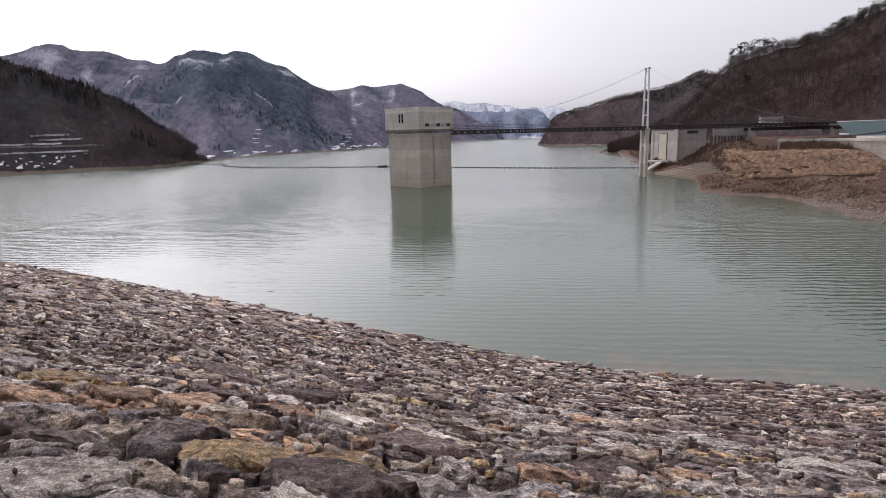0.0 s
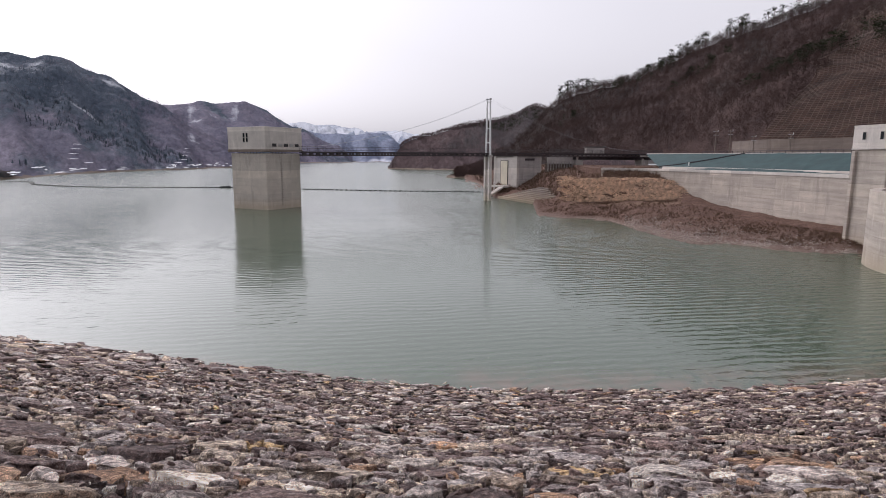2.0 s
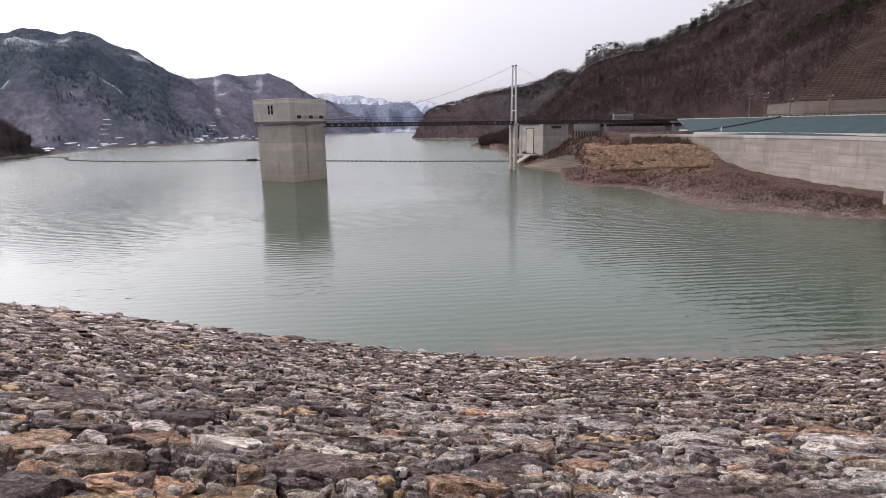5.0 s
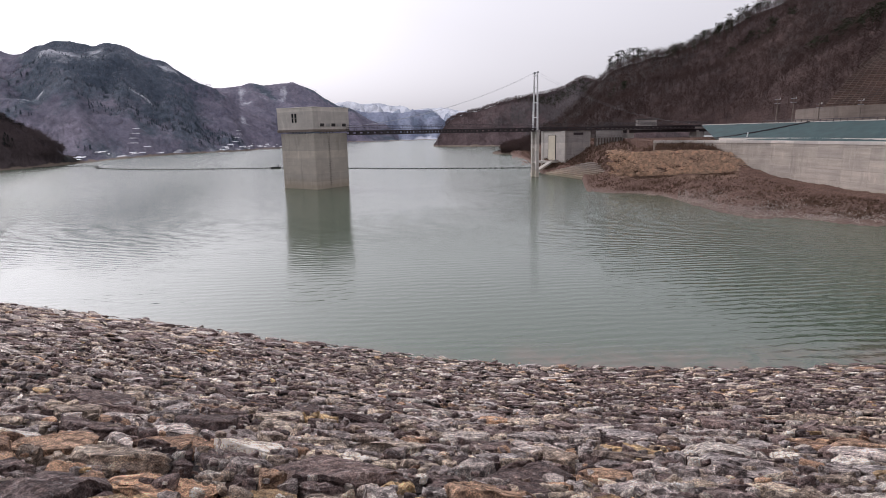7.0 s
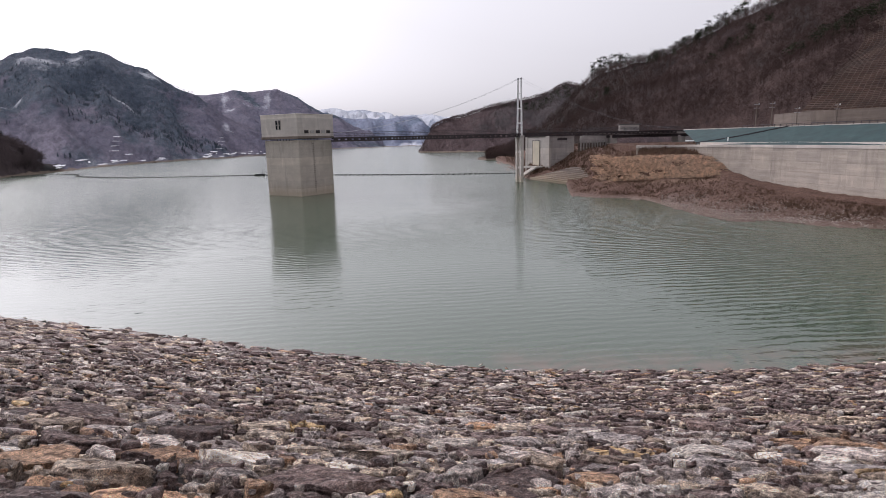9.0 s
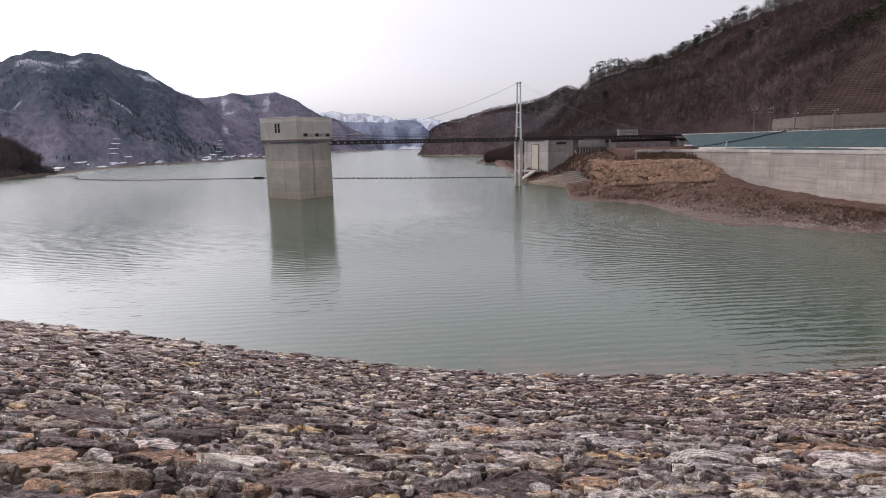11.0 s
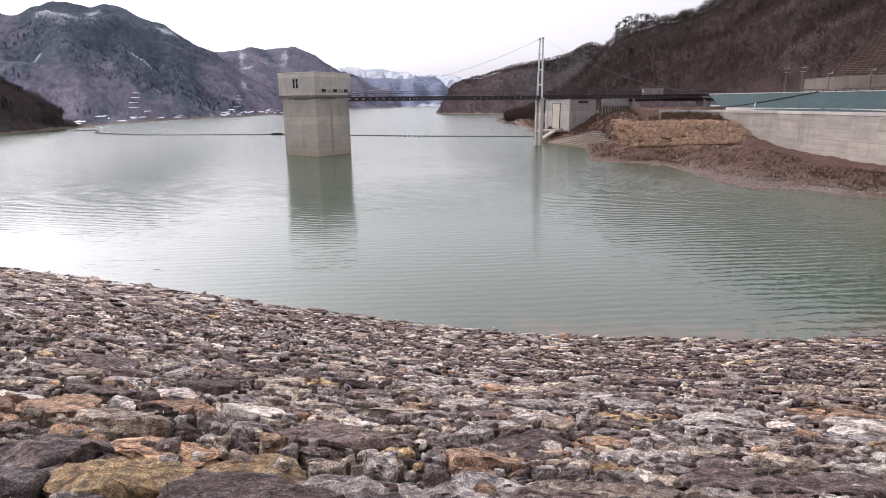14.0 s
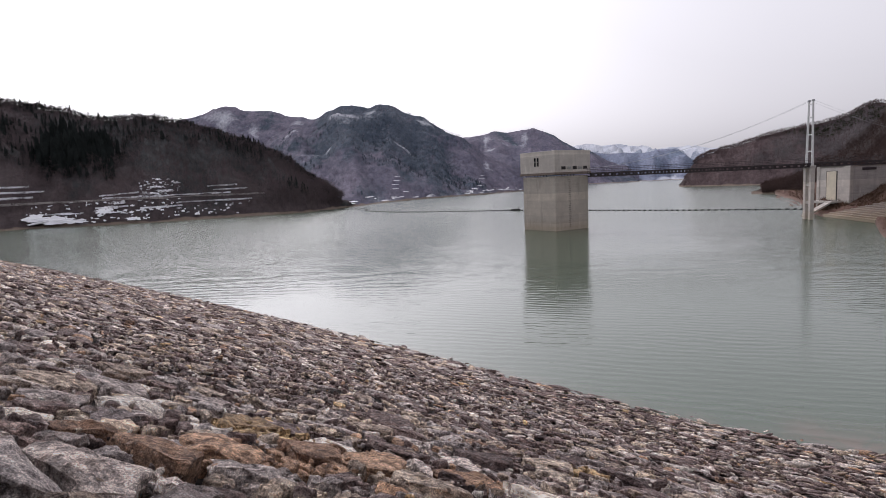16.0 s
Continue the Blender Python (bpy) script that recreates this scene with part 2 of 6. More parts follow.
def hill_material(name, dark, light, green, snow_amount=0.0, snow_scale=0.05, snow_max=0.85, snow_from=0.80, crown=0.22, faces=0.0):
    """Leafless woods seen from afar: crowns as small lumps, brown and purple stretches, darker conifer stands, old snow between."""
    m = Mat(name, 0.95)
    # trees stand upright, so what is seen of them keeps its height on the slope that faces the reservoir
    upright = m.scaled(1.0, 0.22, 1.0, 0.0, m.scaled(1.0, 1.0, 1.0, faces))
    big = m.noise(0.009, 6, 0.6, upright, 0.3)
    mid = m.noise(0.030, 6, 0.62, upright)
    fine = m.noise(1.7 * crown, 5, 0.8, upright)
    c = m.ramp(mid, (0.32, dark), (0.66, light))
    c = m.mix(m.grey(m.math("ADD", big, m.math("MULTIPLY", m.noise(0.08, 5, 0.7, upright), 0.25)), 0.625, 0.69, 0, 0.85), c, green)
    c = m.mix(1.0, c, m.ramp(fine, (0.3, (0.62, 0.62, 0.63)), (0.7, (1.38, 1.37, 1.36))), "MULTIPLY")
    if snow_amount:
        patch = m.math("ADD", m.noise(snow_scale, 5, 0.6, upright), m.math("MULTIPLY", m.noise(snow_scale * 9, 6, 0.85, upright), 0.6))
        s = m.math("ADD", patch, m.math("MULTIPLY", m.math("SUBTRACT", m.attr("snow"), 0.5), snow_amount))
        c = m.mix(m.grey(s, snow_from + 0.06, snow_from + 0.30, 0, snow_max), c, (0.72, 0.74, 0.80))
    sep = m.n.new("ShaderNodeSeparateXYZ")
    m.l.new(m.pos, sep.inputs[0])
    bare = m.math("ADD", sep.outputs["Z"], m.math("MULTIPLY", m.noise(0.12, 4), 3.0))
    c = m.mix(m.grey(bare, 2.2, 2.7, 0.9, 0.0), c, (0.26, 0.205, 0.165))
    lump = m.n.new("ShaderNodeTexVoronoi")
    lump.inputs["Scale"].default_value = crown
    m.l.new(upright, lump.inputs["Vector"])
    h = m.math("SUBTRACT", m.math("MULTIPLY", fine, 0.8), m.math("MULTIPLY", lump.outputs["Distance"], 0.9))
    m.bump(h, 0.9, 0.55 / crown)
    return m.colour(c)


HILL_NEAR = hill_material("bare_woods_floor", (0.052, 0.042, 0.046), (0.107, 0.084, 0.084), (0.036, 0.041, 0.043), 1.1, 0.06, faces=-40)
HILL_RIGHT = hill_material("brown_hillside", (0.040, 0.026, 0.026), (0.077, 0.050, 0.045), (0.034, 0.028, 0.026), faces=42)
# the brown hillside again, lightened in colour for the haze over the headland
HILL_CAPE_HAZE = hill_material("headland", (0.070, 0.050, 0.054), (0.126, 0.090, 0.090), (0.059, 0.052, 0.054), faces=17)
# aerial haze is painted into the next three: paler and bluer with distance
HILL_FAR_HAZE = hill_material("hazed_far_mountain", (0.098, 0.098, 0.142), (0.186, 0.170, 0.220), (0.052, 0.076, 0.104), 0.9, 0.02, 0.55, 0.72, 0.14, -18)
HILL_BLUE_HAZE = hill_material("hazed_valley_mountain", (0.180, 0.210, 0.295), (0.245, 0.270, 0.360), (0.150, 0.190, 0.265), 0.9, 0.02, 0.75, 0.80, 0.1, 5)
HILL_PALE_HAZE = hill_material("hazed_distant_mountain", (0.29, 0.33, 0.42), (0.37, 0.41, 0.50), (0.28, 0.32, 0.40), 0.9, 0.008, 0.8, 0.72, 0.06, 5)


def mud_material():
    m = Mat("mud_bank_soil", 0.95)
    f = m.noise(0.35, 7, 0.7)
    g = m.noise(3.0, 6, 0.75)
    c = m.ramp(f, (0.3, (0.105, 0.062, 0.050)), (0.7, (0.190, 0.120, 0.095)))
    c = m.mix(1.0, c, m.ramp(g, (0.3, (0.6, 0.6, 0.6)), (0.7, (1.4, 1.4, 1.4))), "MULTIPLY")
    c = m.mix(m.math("MULTIPLY", m.attr("grass"), m.grey(m.noise(0.9, 5, 0.7), 0.4, 0.6)), c, (0.24, 0.160, 0.118))
    c = m.mix(m.math("MULTIPLY", m.attr("pebble"), m.grey(m.noise(1.6, 5, 0.7), 0.35, 0.6)), c, (0.25, 0.19, 0.165))
    m.bump(g, 1.0, 0.3)
    return m.colour(c)


MUD = mud_material()
GRAVEL = gravel_material()
GREEN = plain("green_sheeting", (0.020, 0.052, 0.054), 0.75, 0, 0.25, 0.5)
STEEL_DARK = plain("dark_painted_steel", (0.035, 0.026, 0.030), 0.55, 0.0, 0.3)
STEEL_WHITE = plain("white_painted_steel", (0.72, 0.72, 0.72), 0.45)
GALV = plain("galvanised_steel", (0.42, 0.43, 0.44), 0.45, 0.6)
DARK_GLASS = plain("dark_window", (0.02, 0.022, 0.025), 0.15)
BEIGE = plain("beige_panel", (0.66, 0.59, 0.47), 0.6, 0, 0.08, 0.8)
WHITE = plain("white_paint", (0.78, 0.77, 0.76), 0.5, 0, 0.08)
ASPHALT = plain("asphalt", (0.055, 0.053, 0.055), 0.9, 0, 0.25, 2)
BLACK = plain("black_float", (0.03, 0.03, 0.03), 0.6)
ROOF = plain("dark_roof", (0.09, 0.08, 0.08), 0.8)
BARK = plain("bare_twigs", (0.087, 0.058, 0.053), 0.95, 0, 0.30, 0.05)
# headland twigs, lightened in colour to match its haze
BARK_CAPE_HAZE = plain("hazed_headland_twigs", (0.132, 0.096, 0.096), 0.95, 0, 0.3, 0.05)
# mountain twigs, lifted and blued to carry the same painted haze
BARK_FAR_HAZE = plain("hazed_far_twigs", (0.172, 0.155, 0.190), 0.95, 0, 0.4, 0.012)
BARK_DARK = plain("dark_bare_twigs", (0.118, 0.093, 0.096), 0.95, 0, 0.4, 0.03)
BARK_PALE = plain("pale_bare_twigs", (0.150, 0.125, 0.118), 0.95, 0, 0.3, 0.2)
NEEDLE = plain("conifer_needles", (0.024, 0.029, 0.028), 0.95, 0, 0.5, 0.12)
# conifers on the mountain, with distance haze mixed into their colour
NEEDLE_FAR_HAZE = plain("hazed_far_needles", (0.062, 0.082, 0.105), 0.95, 0, 0.3, 0.05)
NEEDLE_WARM = plain("pine_needles", (0.036, 0.042, 0.024), 0.95, 0, 0.4, 0.2)
SNOW = plain("old_snow", (0.80, 0.81, 0.84), 0.8, 0, 0.06, 1.0)
DRY = plain("dry_reeds", (0.36, 0.255, 0.190), 0.95, 0, 0.35, 0.8)
BRUSH = plain("brown_brush", (0.170, 0.112, 0.082), 0.95, 0, 0.35, 0.8)
SILT = plain("reddish_silt", (0.070, 0.040, 0.030), 0.9, 0, 0.3, 1.2)
PEBBLE = plain("shore_pebble", (0.36, 0.30, 0.265), 0.9, 0, 0.45, 6.0)
REED = plain("flattened_reeds", (0.68, 0.52, 0.40), 0.95, 0, 0.45, 1.5)
DRIFT = plain("driftwood", (0.32, 0.27, 0.22), 0.85, 0, 0.3, 8)


# ---- builders ----
def part(name, bm, material, parent=None, label=""):
    me = bpy.data.meshes.new(name)
    bm.to_mesh(me)
    bm.free()
    me.materials.append(material)
    ob = new(name, me)
    if parent is not None:
        ob.parent = parent
    if label:
        ob["label"] = label
    return ob


def raw(name, verts, faces, material, parent=None):
    me = bpy.data.meshes.new(name)
    me.from_pydata(verts, [], faces)
    for m in material if isinstance(material, (list, tuple)) else [material]:
        me.materials.append(m)
    ob = new(name, me)
    if parent is not None:
        ob.parent = parent
    return ob


def thing(name, m, label, category, group="", kind=""):
    ob = new(name)
    ob.matrix_world = m
    return tagged(ob, label, category, group, kind)


def box(bm, sx, sy, sz, m=Matrix(), bevel=0.0):
    r = bmesh.ops.create_cube(bm, size=1.0, matrix=m @ Matrix.Diagonal((sx, sy, sz, 1)))
    if bevel:
        edges = list({e for v in r["verts"] for e in v.link_edges})
        bmesh.ops.bevel(bm, geom=edges, offset=bevel, segments=1, affect="EDGES")
    return bm


def boxed(sx, sy, sz, x=0.0, y=0.0, z=0.0, bevel=0.02, rz=0.0):
    return box(bmesh.new(), sx, sy, sz, pose(x, y, z, 0, 0, rz), bevel)


def rod(bm, a, b, r1, r2=None, seg=8):
    a, b = Vector(a), Vector(b)
    d = b - a
    m = Matrix.Translation((a + b) / 2) @ d.to_track_quat("Z", "Y").to_matrix().to_4x4()
    bmesh.ops.create_cone(bm, cap_ends=True, segments=seg, radius1=r1, radius2=r1 if r2 is None else r2, depth=d.length, matrix=m)
    return bm


def rodded(a, b, r1, r2=None, seg=8):
    return rod(bmesh.new(), a, b, r1, r2, seg)


def curve(xs, ys):
    """A smooth curve through a few knots."""
    xs, ys = [float(x) for x in xs], [float(y) for y in ys]
    h = [b - a for a, b in zip(xs, xs[1:])]
    s = [(b - a) / k for a, b, k in zip(ys, ys[1:], h)]
    g = [s[0]] + [(s[i - 1] * h[i] + s[i] * h[i - 1]) / (h[i] + h[i - 1]) for i in range(1, len(h))] + [s[-1]]

    def f(x):
        if x <= xs[0]:
            return ys[0] + (x - xs[0]) * g[0]
        if x >= xs[-1]:
            return ys[-1] + (x - xs[-1]) * g[-1]
        i = 0
        while xs[i + 1] < x:
            i += 1
        u = (x - xs[i]) / h[i]
        w = 1 - u
        return ys[i] * (1 + 2 * u) * w * w + ys[i + 1] * u * u * (3 - 2 * u) + h[i] * (g[i] * u * w * w - g[i + 1] * u * u * w)

    return f


def rough(x, y, size, octaves=4, seed=0.0):
    return noise.fractal(Vector((x / size + seed, y / size - seed, seed)), 1.0, 2.0, octaves)


# ---- the dam's upstream face ----
shore = curve([-160, -109, -80, -58.8, -34, -15, -0.6, 4.3, 8.3, 14.8, 20.7, 29.5, 49, 90], [115, 88.8, 74.1, 62.9, 49.6, 38.6, 29.8, 27.1, 25.3, 23.3, 22.0, 20.9, 18.5, 13.5])


def bank(x, d):
    """The place d metres inland of the water's edge at x, on the face of the dam."""
    y = float(shore(x))
    g = float(shore(x + 0.5) - shore(x - 0.5))
    n = Vector((g, -1)) / math.hypot(g, 1)
    return Vector((x + n.x * d, y + n.y * d, rise(d)))


def rise(d):
    if d > 27.5:
        return rise(27.5)
    return 0.275 * d + 0.0041 * d * abs(d) - 0.12


def embankment():
    """The body of the dam under the stones, with its crest behind the camera."""
    xs = np.linspace(-160, 90, 126)
    ds = [-14, -8, -4, -1, 2, 6, 10, 14, 18, 21, 24, 26, 27.5, 29, 34, 40]
    verts, faces = [], []
    for x in xs:
        for d in ds:
            p = bank(float(x), d)
            z = p.z - 0.16 if d < 29 else p.z - 0.05
            if d == 40:
                z = -2.0
                p = bank(float(x), 58)
            verts.append((p.x, p.y, z))
    n = len(ds)
    for i in range(len(xs) - 1):
        for j in range(n - 1):
            faces.append((i * n + j, (i + 1) * n + j, (i + 1) * n + j + 1, i * n + j + 1))
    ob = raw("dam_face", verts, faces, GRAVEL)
    return tagged(ob, "sloping rockfill face of a dam bedded in gravel darkened for shaded gaps", "dam", kind="structure")


dam_face = embankment()


def ground_and_water():
    ground = raw("ground", [(-4500, -4500, -2.2), (4500, -4500, -2.2), (4500, 4500, -2.2), (-4500, 4500, -2.2)], [(0, 1, 2, 3)], GRAVEL)
    tagged(ground, "dark gravelly ground that reaches the horizon", "ground", kind="structure")
    xs = sorted(set([float(v) for v in np.linspace(-60, 75, 109)] + [-900, -500, -350, -250, -180, -140, -110, -90, -75, 90, 120, 180, 300, 600]))
    offs = [-6, -1, 0, 0.5, 1, 1.6, 2.3, 3.2, 4.5, 7, 12, 25, 60, 150, 400, 900, 1500]
    verts, faces, shallow = [], [], []
    for x in xs:
        y0 = float(shore(max(-200, min(90, x))))
        for o in offs:
            verts.append((x, y0 + o, 0.0))
            right = 0.8 if x > 8 else 0.3
            shallow.append(max(0.0, 1 - max(o, 0) / (3.6 if x > 8 else 1.5)) * right)
    n = len(offs)
    for i in range(len(xs) - 1):
        for j in range(n - 1):
            faces.append((i * n + j, (i + 1) * n + j, (i + 1) * n + j + 1, i * n + j + 1))
    ob = raw("water", verts, faces, WATER)
    a = ob.data.attributes.new("shallow", "FLOAT", "POINT")
    a.data.foreach_set("value", shallow)
    tagged(ob, "green rippled reservoir water under an overcast sky", "water", kind="structure")


ground_and_water()


# ---- hills: each a sheet from its toe at the water to its ridge and over it ----
EYE = Vector((0.1, 0.0, 11.0))


class Hill:
    def __init__(self, name, az, toe, toe_z, ridge, ridge_el, material, label, step, rows=26, wobble=3.0, size=60, seed=1.0, bend=1.0, snow=None, spurs=0.0, pitch=4.0):
        self.toe, self.toe_z, self.ridge = curve(az, toe), curve(az, toe_z), curve(az, ridge)
        self.el = curve(az, ridge_el)
        self.wobble, self.size, self.seed, self.bend = wobble, size, seed, bend
        self.spurs, self.pitch = spurs, pitch
        self.az = az
        n = int((az[-1] - az[0]) / step) + 1
        us = [u / (rows - 1) for u in range(rows)] + [1.15, 1.4, 1.8]
        verts, faces, amount = [], [], []
        for i in range(n):
            a = az[0] + (az[-1] - az[0]) * i / (n - 1)
            for u in us:
                p = self.at(a, u)
                verts.append(p)
                amount.append(snow(a, u, p) if snow else 0.0)
        m = len(us)
        for i in range(n - 1):
            for j in range(m - 1):
                faces.append((i * m + j, i * m + j + 1, (i + 1) * m + j + 1, (i + 1) * m + j))
        self.ob = raw(name, verts, faces, material)
        if snow:
            t = self.ob.data.attributes.new("snow", "FLOAT", "POINT")
            t.data.foreach_set("value", amount)
        self.ob.data.polygons.foreach_set("use_smooth", [True] * len(faces))
        tagged(self.ob, label, "hill", kind="structure")

    def at(self, a, u):
        t, z0, r = float(self.toe(a)), float(self.toe_z(a)), float(self.ridge(a))
        top = EYE.z + r * math.tan(radians(float(self.el(a))))
        d = t + (r - t) * u
        x, y = EYE.x + d * math.sin(radians(a)), EYE.y + d * math.cos(radians(a))
        if u <= 1:
            top += 0.35 * self.wobble * rough(x, y, self.size * 0.35, 4, self.seed + 5) * max(0.0, u - 0.6)
            z = z0 + (top - z0) * (u ** self.bend)
            z -= self.wobble * 0.5 * abs(rough(x, y, self.size * 0.9, 4, self.seed + 3)) * math.sin(math.pi * u)
            z += self.wobble * rough(x, y, self.size, 5, self.seed) * math.sin(math.pi * min(1, u)) ** 0.6
            z += 0.25 * self.wobble * rough(x, y, self.size * 0.2, 3, self.seed) * u
            if self.spurs:
                # spurs and gullies that run down to the water, forking on the way
                way = (a + 1.6 * u + 1.1 * rough(x, y, self.size * 1.2, 3, self.seed + 8)) / self.pitch
                fork = way * 2.3 + 0.8 * u
                z += 0.5 * self.spurs * (math.cos(2 * math.pi * way) + 0.35 * math.cos(2 * math.pi * fork)) * math.sin(math.pi * min(1.0, u * 1.02)) ** 0.8
        else:
            z = top - (top - z0) * 0.35 * (u - 1) ** 1.2
        return Vector((x, y, z if u > 0 else z0 - 1.5))


def snow_shore(a, u, p):
    low = max(0.0, 1 - p.z / 13)
    west = 1.0 if a < -33 else 0.75
    return 0.25 + 0.42 * low * west * (0.5 + 0.8 * rough(p.x, p.y, 40, 3, 4.0))


def snow_mountain(a, u, p):
    clearing = 0.0
    for ca, cu, wa, wu in ((-22.4, 0.80, 0.9, 0.13), (-33.0, 0.80, 1.3, 0.14), (-30.5, 0.72, 0.6, 0.16), (-26.6, 0.80, 1.0, 0.10), (-8.4, 0.80, 0.35, 0.10), (-7.9, 0.68, 0.5, 0.03),
                           (-4.6, 0.78, 0.4, 0.10), (-25.0, 0.42, 0.5, 0.04), (-23.8, 0.48, 0.4, 0.07), (-16.2, 0.55, 1.0, 0.04), (-19.5, 0.92, 0.7, 0.05), (-14.3, 0.9, 0.8, 0.06)):
        clearing += 0.46 * math.exp(-((a - ca) / wa) ** 2 - ((u - cu) / wu) ** 2)
    return 0.30 + 0.20 * rough(p.x, p.y, 110, 3, 9.0) * u + 0.10 * max(0.0, u - 0.7) + 0.25 * max(0, 1 - p.z / 8) + clearing


hill_left = Hill("hill_left", [-110, -80, -62, -50, -48, -45, -43.4, -41.6, -39.8, -38.2, -36.5, -34.5, -32.6, -30.6, -28.8, -27.3, -26.2, -25.2, -23.5, -21.8, -20.4],
                 [205, 215, 255, 286, 290, 278, 275, 274, 273, 273, 275, 278, 279, 280, 283, 287, 292, 300, 316, 342, 370],
                 [0] * 21, [330, 350, 400, 430, 430, 430, 430, 428, 425, 420, 412, 400, 388, 372, 356, 345, 335, 328, 332, 350, 376],
                 [9, 8.8, 8.5, 7.8, 7.45, 7.05, 6.55, 6.6, 6.75, 6.6, 6.2, 5.55, 4.9, 4.25, 3.4, 2.5, 1.5, 0.6, -0.9, -1.45, -1.68],
                 HILL_NEAR, "low wooded hill with snow patches along the shore", 0.35, 30, 4.0, 50, 2.0, 0.9, snow_shore, 4.0, 5.5)
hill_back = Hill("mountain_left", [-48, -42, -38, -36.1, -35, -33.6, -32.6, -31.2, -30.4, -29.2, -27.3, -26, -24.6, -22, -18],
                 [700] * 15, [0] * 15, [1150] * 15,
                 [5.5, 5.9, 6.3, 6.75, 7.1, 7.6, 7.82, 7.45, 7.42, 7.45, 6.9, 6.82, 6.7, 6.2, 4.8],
                 HILL_FAR_HAZE, "forested mountain with thin snow in its upper gullies", 0.3, 40, 20.0, 150, 4.0, 1.05, snow_mountain, 11.0, 3.1)
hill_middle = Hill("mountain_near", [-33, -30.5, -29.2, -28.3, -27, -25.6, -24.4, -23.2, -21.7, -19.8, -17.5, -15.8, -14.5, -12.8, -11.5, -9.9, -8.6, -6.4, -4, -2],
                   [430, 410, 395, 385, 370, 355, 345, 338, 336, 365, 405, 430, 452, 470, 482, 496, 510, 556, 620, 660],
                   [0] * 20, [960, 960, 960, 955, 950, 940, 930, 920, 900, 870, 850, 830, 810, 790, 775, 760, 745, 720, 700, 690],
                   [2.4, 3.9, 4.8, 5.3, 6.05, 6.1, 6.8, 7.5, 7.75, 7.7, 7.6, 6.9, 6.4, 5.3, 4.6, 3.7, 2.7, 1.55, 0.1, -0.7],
                   HILL_FAR_HAZE, "forested mountain with dark spurs and a bare snowy clearing", 0.3, 44, 18.0, 130, 3.0, 1.1, snow_mountain, 10.0, 4.3)
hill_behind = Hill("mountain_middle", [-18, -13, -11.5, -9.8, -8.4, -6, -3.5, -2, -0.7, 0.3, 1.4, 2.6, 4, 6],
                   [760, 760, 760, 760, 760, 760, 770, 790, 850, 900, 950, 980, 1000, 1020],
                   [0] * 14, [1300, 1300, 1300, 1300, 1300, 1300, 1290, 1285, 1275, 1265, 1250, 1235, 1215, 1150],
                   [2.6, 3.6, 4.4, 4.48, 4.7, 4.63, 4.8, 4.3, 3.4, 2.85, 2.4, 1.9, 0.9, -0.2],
                   HILL_FAR_HAZE, "forested mountain with a bare snowy clearing", 0.3, 30, 20.0, 190, 5.0, 1.1, snow_mountain, 10.0, 2.9)
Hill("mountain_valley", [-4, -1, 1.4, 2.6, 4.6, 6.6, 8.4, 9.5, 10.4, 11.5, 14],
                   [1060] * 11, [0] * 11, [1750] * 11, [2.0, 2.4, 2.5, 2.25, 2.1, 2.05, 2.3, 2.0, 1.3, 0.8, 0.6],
                   HILL_BLUE_HAZE, "forested range with blue haze in its colour above a snowy far shore", 0.25, 26, 22.0, 300, 6.0, 1.0,
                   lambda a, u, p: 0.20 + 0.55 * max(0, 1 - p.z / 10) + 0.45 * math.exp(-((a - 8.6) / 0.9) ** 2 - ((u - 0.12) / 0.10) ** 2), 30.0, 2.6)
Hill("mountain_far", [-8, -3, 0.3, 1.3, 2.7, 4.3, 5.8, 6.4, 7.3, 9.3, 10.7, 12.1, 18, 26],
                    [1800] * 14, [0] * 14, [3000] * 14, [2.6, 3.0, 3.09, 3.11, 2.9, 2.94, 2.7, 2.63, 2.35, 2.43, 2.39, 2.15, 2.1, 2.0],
                    HILL_PALE_HAZE, "distant range paled by haze in its colour, streaked with snow", 0.2, 24, 30.0, 380, 7.0, 1.0,
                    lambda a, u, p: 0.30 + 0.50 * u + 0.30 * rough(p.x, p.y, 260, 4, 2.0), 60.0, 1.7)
hill_cape = Hill("hill_cape", [9.4, 9.8, 10.6, 12.3, 13.8, 15.8, 17.9, 20.2, 21.8, 23.8, 25.5, 28, 34],
                 [520, 514, 508, 492, 484, 476, 470, 470, 470, 470, 470, 470, 470],
                 [0] * 13, [535, 540, 548, 572, 590, 608, 620, 628, 632, 640, 640, 640, 640],
                 [-1.1, -0.5, 0.8, 1.7, 2.15, 2.75, 3.25, 3.6, 4.0, 4.85, 4.35, 4.5, 4.8],
                 HILL_CAPE_HAZE, "brown wooded headland with bare trees on its ridge", 0.25, 24, 6.0, 80, 11.0, 0.85, None, 4.0, 3.3)
